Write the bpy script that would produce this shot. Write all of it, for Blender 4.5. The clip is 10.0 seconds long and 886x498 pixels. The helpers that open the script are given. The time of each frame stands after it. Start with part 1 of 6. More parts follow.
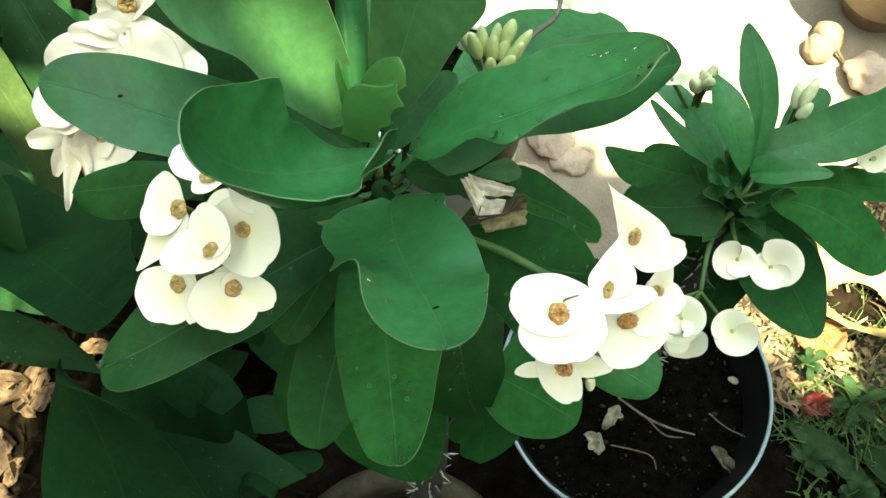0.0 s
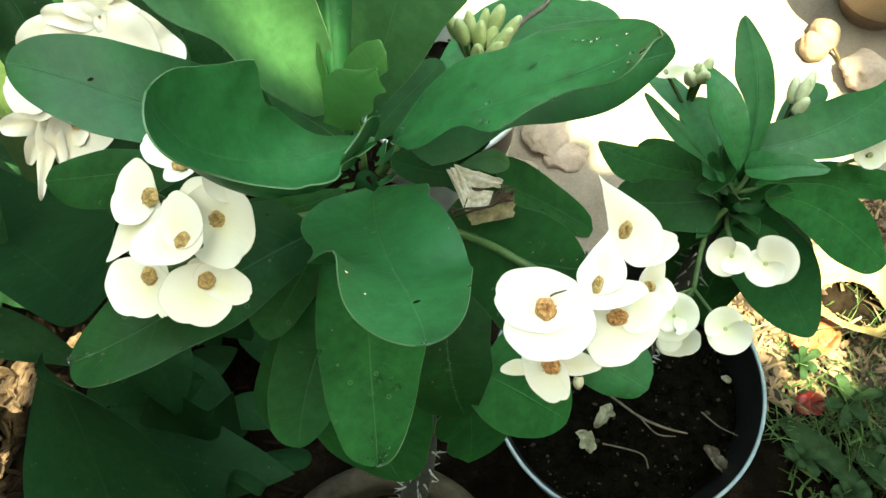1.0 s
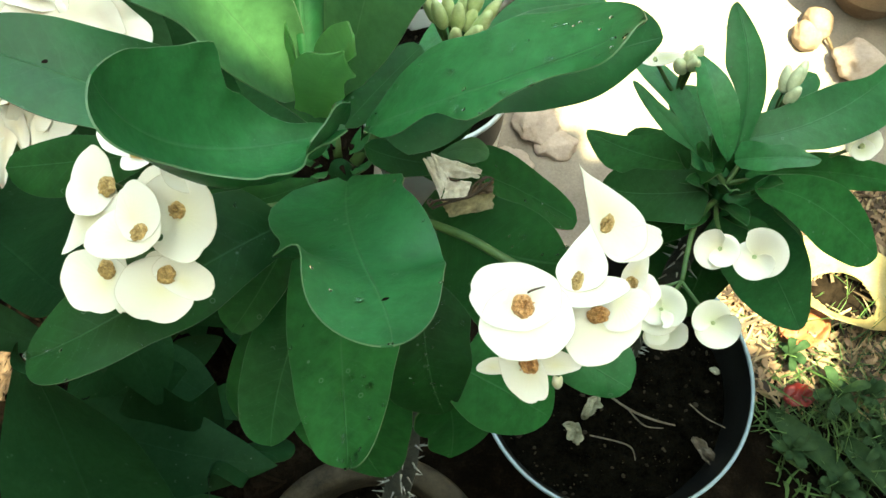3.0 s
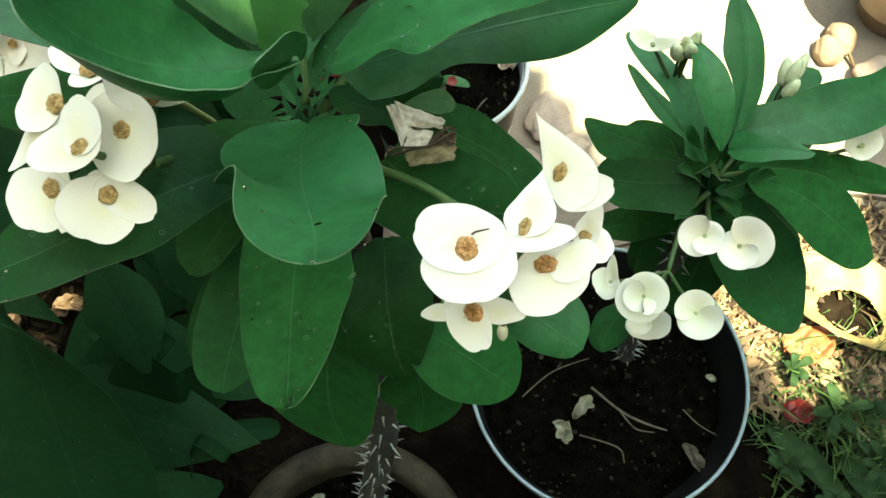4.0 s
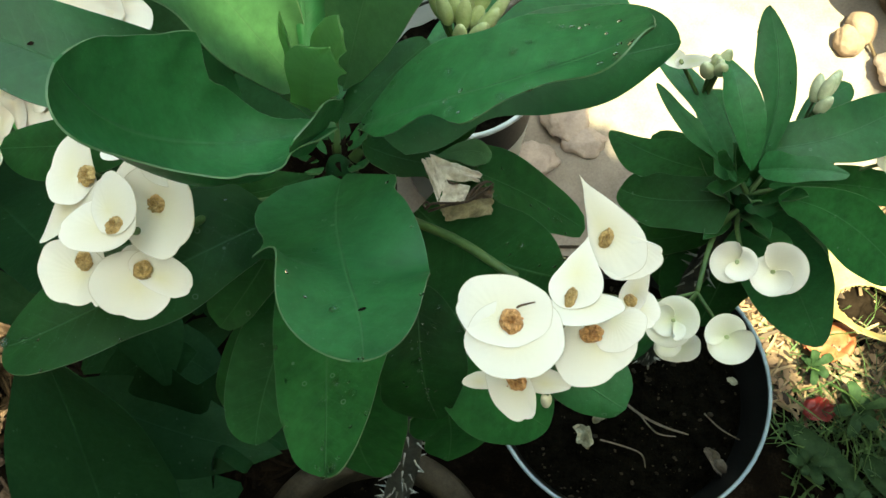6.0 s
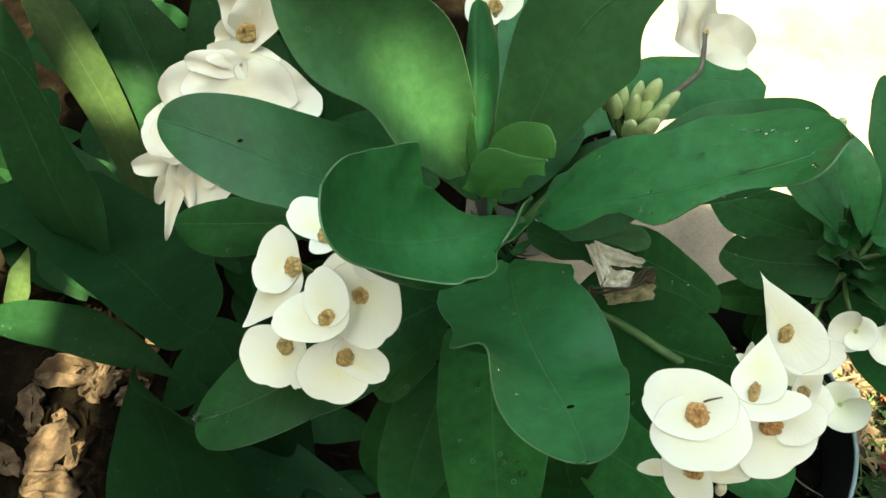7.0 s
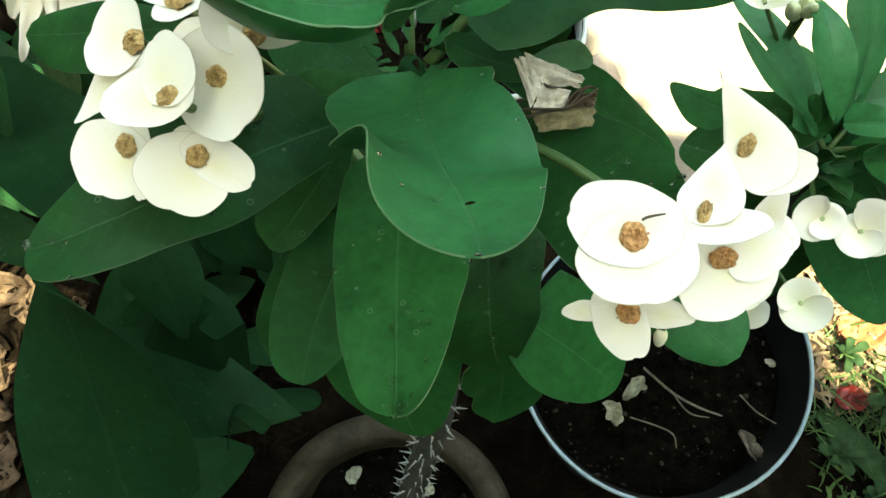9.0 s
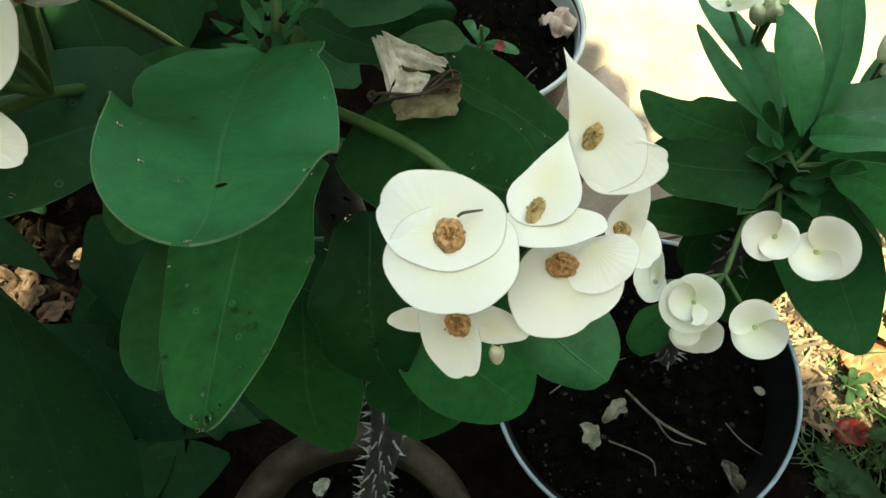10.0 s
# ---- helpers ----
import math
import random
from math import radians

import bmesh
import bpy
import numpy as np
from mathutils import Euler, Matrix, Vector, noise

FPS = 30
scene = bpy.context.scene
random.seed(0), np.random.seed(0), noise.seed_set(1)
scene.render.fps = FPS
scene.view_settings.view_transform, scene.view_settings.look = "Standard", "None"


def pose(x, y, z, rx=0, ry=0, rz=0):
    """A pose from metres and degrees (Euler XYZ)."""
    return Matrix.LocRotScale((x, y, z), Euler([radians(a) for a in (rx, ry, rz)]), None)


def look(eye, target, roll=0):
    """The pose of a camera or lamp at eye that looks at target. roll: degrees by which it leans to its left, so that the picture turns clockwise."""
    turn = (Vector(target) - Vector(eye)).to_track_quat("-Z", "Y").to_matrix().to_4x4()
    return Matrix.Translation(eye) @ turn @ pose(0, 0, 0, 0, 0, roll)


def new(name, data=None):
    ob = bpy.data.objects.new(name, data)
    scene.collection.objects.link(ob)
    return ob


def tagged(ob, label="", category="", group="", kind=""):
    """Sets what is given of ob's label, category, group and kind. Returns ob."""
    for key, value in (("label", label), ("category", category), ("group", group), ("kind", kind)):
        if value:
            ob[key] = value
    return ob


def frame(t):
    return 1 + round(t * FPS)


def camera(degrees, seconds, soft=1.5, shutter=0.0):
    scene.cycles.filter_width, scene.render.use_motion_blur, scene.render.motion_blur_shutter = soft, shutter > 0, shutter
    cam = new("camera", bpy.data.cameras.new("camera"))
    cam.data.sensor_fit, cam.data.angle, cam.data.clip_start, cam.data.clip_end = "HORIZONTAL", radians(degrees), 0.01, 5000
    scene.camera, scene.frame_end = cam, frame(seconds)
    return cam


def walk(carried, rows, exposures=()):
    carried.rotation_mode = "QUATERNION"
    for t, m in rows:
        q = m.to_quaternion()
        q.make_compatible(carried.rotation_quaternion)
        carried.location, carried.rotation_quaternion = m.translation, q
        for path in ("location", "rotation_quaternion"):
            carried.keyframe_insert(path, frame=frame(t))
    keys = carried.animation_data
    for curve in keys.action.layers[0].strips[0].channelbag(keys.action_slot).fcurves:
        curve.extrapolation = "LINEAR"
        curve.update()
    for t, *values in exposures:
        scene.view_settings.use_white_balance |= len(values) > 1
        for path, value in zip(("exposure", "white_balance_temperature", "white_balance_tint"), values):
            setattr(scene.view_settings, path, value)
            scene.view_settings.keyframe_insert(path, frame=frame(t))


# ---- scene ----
cam = camera(57.4, 10.0)
PATH = [
    (0.0, 0.0262, 0.3046, 1.1738, 24.54, 3.01, 2.31),
    (0.5, 0.0284, 0.3044, 1.1706, 24.86, 2.71, 2.43),
    (1.0, 0.0293, 0.3076, 1.1637, 24.34, 2.52, 2.51),
    (1.5, 0.0320, 0.3108, 1.1596, 24.64, 3.15, 2.48),
    (2.0, 0.0296, 0.3151, 1.1539, 23.99, 2.66, 2.51),
    (2.2, 0.0315, 0.3152, 1.1566, 24.54, 2.90, 2.14),
    (3.3, 0.0372, 0.3131, 1.1503, 23.21, 1.10, 3.50),
    (3.5, 0.0461, 0.3094, 1.1474, 23.32, 0.56, 4.77),
    (4.0, 0.0574, 0.2987, 1.1409, 24.19, 1.83, 6.09),
    (4.5, 0.0625, 0.3074, 1.1358, 24.51, 2.59, 5.57),
    (5.0, 0.0741, 0.3218, 1.1182, 24.28, 2.46, 4.42),
    (5.5, 0.0713, 0.3285, 1.1158, 23.88, 2.58, 5.41),
    (6.0, 0.0450, 0.3247, 1.1454, 22.79, 2.61, 5.94),
    (6.2, 0.0296, 0.3285, 1.1673, 24.76, 4.26, 8.01),
    (7.3, -0.0063, 0.3352, 1.1631, 25.01, 4.85, 7.59),
    (7.5, -0.0135, 0.3412, 1.1595, 24.48, 5.17, 5.66),
    (8.0, -0.0340, 0.3448, 1.1479, 23.07, 2.33, 0.52),
    (8.5, -0.0046, 0.3243, 1.1235, 23.12, 2.88, 7.35),
    (9.0, 0.0196, 0.3170, 1.1039, 21.63, 2.18, 8.36),
    (9.5, 0.0464, 0.3243, 1.0926, 22.61, 3.08, 8.79),
    (10.0, 0.0671, 0.3313, 1.0772, 22.67, 3.17, 11.22),
]
EXPOSURES = [(0, 3.39, 9350, -17), (2, 3.39, 9350, -17), (3.5, 3.33, 8950, -16), (4.5, 3.05, 8850, -14), (5.0, 2.97, 8750, -14), (6.0, 2.89, 8900, -14), (7.5, 2.89, 9150, -14), (8.0, 2.86, 9150, -14), (8.5, 3.04, 9000, -14), (9.0, 3.25, 8800, -14), (9.5, 3.16, 8750, -14), (10, 2.73, 8800, -14)]
walk(cam, [(r[0], pose(*r[1:])) for r in PATH], exposures=EXPOSURES)

# ---- light ----
world = bpy.data.worlds.new("sky")
scene.world = world
world.use_nodes = True
sky = world.node_tree.nodes.new("ShaderNodeTexSky")
sky.sky_type = "NISHITA"
sky.sun_disc = False
SUN_FROM = Vector((0.25, -0.2, 0.95)).normalized()
sky.sun_elevation = math.asin(SUN_FROM.z)
sky.sun_rotation = math.atan2(SUN_FROM.x, SUN_FROM.y)
back = world.node_tree.nodes["Background"]
back.inputs["Strength"].default_value = 0.15
world.node_tree.links.new(sky.outputs[0], back.inputs["Color"])
sun_data = bpy.data.lights.new("sun", "SUN")
sun_data.energy, sun_data.angle, sun_data.color = 3.2, radians(0.4), (1.0, 0.93, 0.82)
sun = new("sun", sun_data)
sun.matrix_world = look(SUN_FROM * 10, (0, 0, 0))


# ---- materials ----
class Nodes:
    """Short hand for building a node material."""

    def __init__(self, name):
        self.mat = bpy.data.materials.new(name)
        self.mat.use_nodes = True
        self.tree = self.mat.node_tree
        self.bsdf = self.tree.nodes["Principled BSDF"]
        self.out = self.tree.nodes["Material Output"]

    def add(self, kind, inputs=(), **props):
        node = self.tree.nodes.new("ShaderNode" + kind)
        for key, value in props.items():
            if key == "operation":
                node.operation = value
            elif key == "blend_type":
                node.blend_type = value
            elif key == "feature":
                node.feature = value
            elif key == "noise_dimensions":
                node.noise_dimensions = value
        for slot, value in dict(inputs).items():
            if isinstance(value, bpy.types.NodeSocket):
                self.tree.links.new(value, node.inputs[slot])
            else:
                node.inputs[slot].default_value = value
        return node

    def math(self, operation, a, b=0.0, c=0.0, clamp=False):
        node = self.add("Math", {0: a, 1: b, 2: c}, operation=operation)
        node.use_clamp = clamp
        return node.outputs[0]

    def noise(self, scale, detail=4.0, rough=0.6, vector=None):
        node = self.add("TexNoise", {"Scale": scale, "Detail": detail, "Roughness": rough})
        self.tree.links.new(vector or self.place(), node.inputs["Vector"])
        return node.outputs["Fac"]

    def place(self):
        if not hasattr(self, "geo"):
            self.geo = self.add("NewGeometry")
        return self.geo.outputs["Position"]

    def ramp(self, fac, *stops):
        node = self.add("ValToRGB", {"Fac": fac})
        el = node.color_ramp.elements
        while len(el) < len(stops):
            el.new(0.5)
        for e, (at, col) in zip(el, stops):
            e.position, e.color = at, (*col, 1) if len(col) == 3 else col
        return node.outputs["Color"]

    def mix(self, fac, a, b, blend="MIX"):
        node = self.tree.nodes.new("ShaderNodeMix")
        node.data_type, node.blend_type = "RGBA", blend
        for slot, value in ((0, fac), (6, a), (7, b)):
            if isinstance(value, bpy.types.NodeSocket):
                self.tree.links.new(value, node.inputs[slot])
            elif slot:
                node.inputs[slot].default_value = (*value, 1)
            else:
                node.inputs[slot].default_value = value
        return node.outputs[2]

    def bump(self, height, strength, distance):
        node = self.add("Bump", {"Strength": strength, "Distance": distance, "Height": height})
        self.tree.links.new(node.outputs[0], self.bsdf.inputs["Normal"])
        return node.outputs[0]

    def set(self, **values):
        names = dict(color="Base Color", rough="Roughness", metal="Metallic", spec="Specular IOR Level", coat="Coat Weight")
        for key, value in values.items():
            slot = self.bsdf.inputs[names[key]]
            if isinstance(value, bpy.types.NodeSocket):
                self.tree.links.new(value, slot)
            else:
                slot.default_value = (*value, 1) if isinstance(value, tuple) else value
        return self.mat

    def thin(self, share, color):
        """Let some light through, as a leaf or petal does."""
        glow = self.add("BsdfTranslucent")
        if isinstance(color, bpy.types.NodeSocket):
            self.tree.links.new(color, glow.inputs["Color"])
        else:
            glow.inputs["Color"].default_value = (*color, 1)
        both = self.add("MixShader", {0: share})
        self.tree.links.new(self.bsdf.outputs[0], both.inputs[1])
        self.tree.links.new(glow.outputs[0], both.inputs[2])
        self.tree.links.new(both.outputs[0], self.out.inputs["Surface"])


def leaf_material(name, dark, light, rough=0.38, veins=13.0, share=0.22, rim=(0.32, 0.40, 0.25), mid=(0.12, 0.26, 0.12), spec=0.36, glow=(0.18, 0.36, 0.06)):
    n = Nodes(name)
    uv = n.add("SeparateXYZ", {0: n.add("UVMap").outputs[0]})
    u, v = uv.outputs[0], uv.outputs[1]
    d = n.math("ABSOLUTE", n.math("MULTIPLY_ADD", u, 2.0, -1.0))
    rand = n.add("ObjectInfo").outputs["Random"]
    blot = n.noise(38.0, 3.0)
    fine = n.noise(420.0, 5.0, 0.7)
    col = n.ramp(n.math("ADD", n.math("MULTIPLY", blot, 0.75), n.math("MULTIPLY", rand, 0.3)), (0.24, dark), (0.74, tuple(min(c * 1.22, 1.0) for c in light)))
    mottle = n.noise(170.0, 4.0, 0.65)
    col = n.mix(n.math("MULTIPLY", n.math("SUBTRACT", mottle, 0.36, clamp=True), 1.5, clamp=True), col, tuple(c * 0.55 for c in dark))
    col = n.mix(n.math("MULTIPLY", fine, 0.30), col, tuple(c * 0.6 for c in dark))
    # side veins run out and forward from the midrib
    wob = n.math("MULTIPLY", n.noise(60.0, 2.0), 0.09)
    run = n.math("FRACT", n.math("MULTIPLY", n.math("ADD", n.math("MULTIPLY_ADD", d, -0.16, v), wob), veins))
    vein = n.math("SUBTRACT", 1.0, n.math("MULTIPLY", n.math("ABSOLUTE", n.math("SUBTRACT", run, 0.5)), 11.0), clamp=True)
    vein = n.math("MULTIPLY", vein, n.math("SUBTRACT", 1.0, d, clamp=True))
    rib = n.math("SUBTRACT", 1.0, n.math("MULTIPLY", d, 34.0), clamp=True)
    col = n.mix(n.math("MULTIPLY", vein, 0.09), col, mid)
    col = n.mix(n.math("MULTIPLY", rib, 0.30), col, mid)
    edge = n.math("MULTIPLY", n.math("SUBTRACT", d, 0.991), 130.0, clamp=True)
    col = n.mix(n.math("MULTIPLY", edge, 0.34), col, rim)
    # dried splash marks
    spots = n.add("TexVoronoi", {"Vector": n.place(), "Scale": 120.0, "Randomness": 1.0})
    ring = n.math("ABSOLUTE", n.math("SUBTRACT", spots.outputs["Distance"], 0.10))
    mark = n.math("SUBTRACT", 1.0, n.math("MULTIPLY", ring, 34.0), clamp=True)
    mark = n.math("MULTIPLY", mark, n.math("GREATER_THAN", n.noise(23.0, 1.0), 0.54))
    dust = n.math("MULTIPLY", n.math("SUBTRACT", n.noise(1300.0, 2.0), 0.66, clamp=True), 6.0, clamp=True)
    mark = n.math("MAXIMUM", mark, n.math("MULTIPLY", dust, n.math("GREATER_THAN", n.noise(31.0, 1.0), 0.5)))
    col = n.mix(n.math("MULTIPLY", mark, 0.38, clamp=True), col, (0.30, 0.38, 0.28))
    high = n.math("ADD", n.math("MULTIPLY_ADD", blot, 0.8, n.math("MULTIPLY", mottle, 0.35)), n.math("MULTIPLY", fine, 0.2))
    high = n.math("ADD", high, n.math("ADD", n.math("MULTIPLY", vein, -0.06), n.math("MULTIPLY", rib, 0.5)))
    n.bump(high, 0.45, 0.0016)
    n.set(color=col, rough=n.math("MULTIPLY_ADD", fine, 0.2, n.math("MULTIPLY_ADD", n.noise(14.0, 3.0), 0.3, rough - 0.22)), spec=spec)
    n.thin(share, n.mix(0.5, col, glow))
    return n.mat


def petal_material(name, pale, deep, blush):
    n = Nodes(name)
    uv = n.add("SeparateXYZ", {0: n.add("UVMap").outputs[0]})
    r, a = uv.outputs[0], uv.outputs[1]
    soft = n.noise(70.0, 3.0)
    fine = n.noise(900.0, 4.0)
    col = n.mix(n.math("POWER", n.math("SUBTRACT", 1.0, r, clamp=True), 1.6), pale, deep)
    col = n.mix(n.math("MULTIPLY", n.math("GREATER_THAN", r, 0.985), 0.5), col, (0.50, 0.42, 0.27))
    col = n.mix(n.math("MULTIPLY", n.math("SUBTRACT", soft, 0.45, clamp=True), 1.3), col, blush)
    ray = n.math("SINE", n.math("MULTIPLY", a, 150.0))
    n.bump(n.math("ADD", n.math("MULTIPLY", ray, 0.10), n.math("MULTIPLY", fine, 0.3)), 0.15, 0.0006)
    n.set(color=col, rough=0.5, spec=0.35)
    n.thin(0.16, n.mix(0.3, col, (0.87, 0.83, 0.6)))
    return n.mat


def plain_material(name, dark, light, rough, scale=40.0, fine=400.0, bump=0.4, depth=0.002, metal=0.0, spec=0.5, pieces=False):
    n = Nodes(name)
    a, b = n.noise(scale, 4.0), n.noise(fine, 5.0, 0.7)
    mixd = n.math("ADD", n.math("MULTIPLY", a, 0.65), n.math("MULTIPLY", b, 0.35))
    n.bump(mixd, bump, depth)
    if pieces:
        own = n.add("NewGeometry").outputs["Random Per Island"]
        mixd = n.math("ADD", n.math("MULTIPLY", mixd, 0.5), n.math("MULTIPLY_ADD", own, 0.5, 0.0))
    return n.set(color=n.ramp(mixd, (0.32, dark), (0.68, light)), rough=n.math("MULTIPLY_ADD", b, 0.25, rough - 0.12), metal=metal, spec=spec)


LEAF = leaf_material("spurge_leaf", (0.0165, 0.1040, 0.0315), (0.0370, 0.2000, 0.0590), rough=0.48, spec=0.46)
# Darker copy of LEAF: shade among the lower leaves is put into its colour.
LEAF_SHADE = leaf_material("leaf_in_shade", (0.0125, 0.0600, 0.0165), (0.0270, 0.1240, 0.0310), rough=0.46, spec=0.18)
# Paler inner leaves; the skylight they lack is put into this colour as well.
LEAF_BRIGHT = leaf_material("bright_inner_leaf", (0.054, 0.160, 0.062), (0.097, 0.258, 0.102), rough=0.42, spec=0.4, share=0.20, glow=(0.18, 0.33, 0.14))
# Yellower green of lower leaves, with their light level put into the colour.
LEAF_LOW = leaf_material("toned_lower_leaf", (0.0145, 0.080, 0.022), (0.033, 0.156, 0.042), rough=0.5, spec=0.10)
LEAF_YOUNG = leaf_material("young_leaf", (0.150, 0.360, 0.120), (0.24, 0.48, 0.19), share=0.7, mid=(0.20, 0.40, 0.17), glow=(0.56, 0.84, 0.50))
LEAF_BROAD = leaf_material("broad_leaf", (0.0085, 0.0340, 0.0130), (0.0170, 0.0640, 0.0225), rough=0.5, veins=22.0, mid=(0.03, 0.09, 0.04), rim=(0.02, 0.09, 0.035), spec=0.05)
LEAF_STRAP = leaf_material("strap_leaf", (0.0090, 0.0400, 0.0135), (0.0230, 0.0820, 0.0270), rough=0.5, veins=14.0, mid=(0.05, 0.16, 0.07), rim=(0.03, 0.12, 0.04), spec=0.2)
# Paler copy of the strap leaf; sunlight on it is put into the colour.
LEAF_STRAP_LIT = leaf_material("sunlit_strap_leaf", (0.034, 0.070, 0.022), (0.084, 0.130, 0.046), rough=0.5, veins=2.0, mid=(0.20, 0.26, 0.10), rim=(0.16, 0.22, 0.08))
PETAL = petal_material("cream_bract", (0.95, 0.915, 0.82), (0.92, 0.86, 0.61), (0.95, 0.89, 0.765))
PETAL_OLD = petal_material("fading_bract", (0.92, 0.87, 0.76), (0.84, 0.74, 0.54), (0.90, 0.72, 0.64))
PETAL_NEW = petal_material("young_bract", (0.91, 0.90, 0.79), (0.80, 0.82, 0.54), (0.87, 0.87, 0.69))
CYATHIUM = plain_material("cyathium", (0.24, 0.11, 0.02), (0.90, 0.64, 0.28), 0.5, 900.0, 3000.0, 1.0, 0.001)
CYATHIUM_RED = plain_material("cyathium_red", (0.30, 0.08, 0.015), (0.98, 0.58, 0.24), 0.45, 900.0, 3000.0, 1.0, 0.001)
BUD = plain_material("bud", (0.33, 0.41, 0.16), (0.60, 0.65, 0.36), 0.4, 150.0, 900.0, 0.2, 0.0005)
BUD_PALE = plain_material("pale_bud", (0.44, 0.50, 0.28), (0.74, 0.77, 0.56), 0.4, 150.0, 900.0, 0.2, 0.0005)
STALK = plain_material("stalk", (0.035, 0.095, 0.024), (0.095, 0.165, 0.048), 0.5, 120.0, 900.0, 0.3, 0.0008)
BARK = plain_material("stem_bark", (0.018, 0.022, 0.017), (0.085, 0.092, 0.078), 0.7, 130.0, 800.0, 0.8, 0.002)
THORN = plain_material("thorn", (0.15, 0.16, 0.15), (0.38, 0.40, 0.39), 0.45, 300.0, 900.0, 0.2, 0.0005)
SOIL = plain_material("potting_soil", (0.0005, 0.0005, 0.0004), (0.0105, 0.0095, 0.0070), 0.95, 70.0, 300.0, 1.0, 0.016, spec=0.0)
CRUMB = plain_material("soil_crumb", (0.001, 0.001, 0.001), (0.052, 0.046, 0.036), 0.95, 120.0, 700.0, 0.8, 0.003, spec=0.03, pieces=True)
CLAY = plain_material("worn_clay", (0.006, 0.005, 0.003), (0.068, 0.055, 0.036), 0.75, 42.0, 420.0, 0.9, 0.003, spec=0.25)
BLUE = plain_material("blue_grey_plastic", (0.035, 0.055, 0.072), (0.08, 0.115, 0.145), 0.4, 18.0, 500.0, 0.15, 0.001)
# Same plastic, paler: the highlight along the rim is put into the colour.
BLUE_RIM_LIT = plain_material("blue_grey_rim_lit", (0.20, 0.29, 0.34), (0.34, 0.44, 0.49), 0.3, 18.0, 500.0, 0.15, 0.001)
# Near black: the shade inside the pots is painted into this plastic.
INNER_SHADE = plain_material("shaded_inner_plastic", (0.002, 0.0024, 0.0026), (0.008, 0.010, 0.011), 0.5, 30.0, 300.0, 0.3, 0.001)
GREY = plain_material("pale_grey_plastic", (0.52, 0.60, 0.63), (0.68, 0.76, 0.78), 0.4, 16.0, 500.0, 0.15, 0.001)
STONE = plain_material("rough_stone", (0.34, 0.26, 0.215), (0.60, 0.49, 0.42), 0.85, 26.0, 220.0, 0.9, 0.004)
STONE_BEIGE = plain_material("beige_stone", (0.15, 0.10, 0.07), (0.30, 0.215, 0.155), 0.8, 22.0, 200.0, 0.7, 0.004)
CHAFF = plain_material("chaff", (0.026, 0.014, 0.008), (0.27, 0.17, 0.10), 0.8, 60.0, 500.0, 0.5, 0.002, pieces=True)
DRY = plain_material("dry_leaf", (0.46, 0.38, 0.27), (0.95, 0.90, 0.80), 0.7, 260.0, 500.0, 0.8, 0.002)
DRY_PALE = plain_material("greyed_dry_leaf", (0.06, 0.048, 0.02), (0.40, 0.34, 0.19), 0.7, 160.0, 700.0, 0.9, 0.003)
DRY_RIB = plain_material("dry_rib", (0.012, 0.008, 0.005), (0.085, 0.052, 0.026), 0.7, 200.0, 700.0, 0.6, 0.001)
DRY_DARK = plain_material("brown_dry_leaf", (0.030, 0.018, 0.011), (0.20, 0.125, 0.075), 0.75, 50.0, 400.0, 0.8, 0.003)
STRAW = plain_material("straw", (0.06, 0.035, 0.016), (0.36, 0.255, 0.14), 0.7, 30.0, 400.0, 0.4, 0.002, pieces=True)
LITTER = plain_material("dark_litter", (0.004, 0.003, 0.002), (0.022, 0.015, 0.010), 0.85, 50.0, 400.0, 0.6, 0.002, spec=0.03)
TWIG = plain_material("twig", (0.050, 0.042, 0.032), (0.22, 0.19, 0.15), 0.8, 120.0, 700.0, 0.7, 0.002)
GRASS = plain_material("grass", (0.018, 0.050, 0.012), (0.085, 0.15, 0.045), 0.5, 12.0, 300.0, 0.3, 0.001, pieces=True)
WEED = plain_material("grey_green_weed", (0.009, 0.026, 0.010), (0.034, 0.068, 0.026), 0.7, 60.0, 400.0, 0.5, 0.001, spec=0.12)
RED = plain_material("red_petal", (0.08, 0.003, 0.003), (0.20, 0.011, 0.009), 0.5, 60.0, 500.0, 0.3, 0.001)
ORANGE = plain_material("orange_dry_leaf", (0.20, 0.05, 0.02), (0.40, 0.15, 0.06), 0.6, 40.0, 400.0, 0.5, 0.002)
YELLOW = plain_material("yellowed_leaf", (0.22, 0.15, 0.05), (0.42, 0.34, 0.15), 0.55, 20.0, 300.0, 0.5, 0.002)
# Colours of the added walls: a pale one bounces light, dark ones swallow it.
BOUNCE_WALL = plain_material("bounce_wall_paint", (0.58, 0.56, 0.51), (0.78, 0.76, 0.71), 0.9, 2.0, 60.0, 0.5, 0.004)
DARK_WALL = plain_material("dark_wall_plaster", (0.05, 0.055, 0.04), (0.16, 0.15, 0.12), 0.9, 3.0, 60.0, 0.7, 0.006)
WOOD = plain_material("shade_slat_wood", (0.16, 0.11, 0.07), (0.30, 0.22, 0.15), 0.75, 12.0, 200.0, 0.6, 0.003)
CONCRETE = plain_material("dusty_concrete", (0.17, 0.138, 0.112), (0.37, 0.310, 0.258), 0.9, 9.0, 260.0, 0.6, 0.004)
WHITE_BIT = plain_material("pale_scrap", (0.16, 0.16, 0.10), (0.46, 0.46, 0.36), 0.6, 130.0, 600.0, 0.5, 0.002)


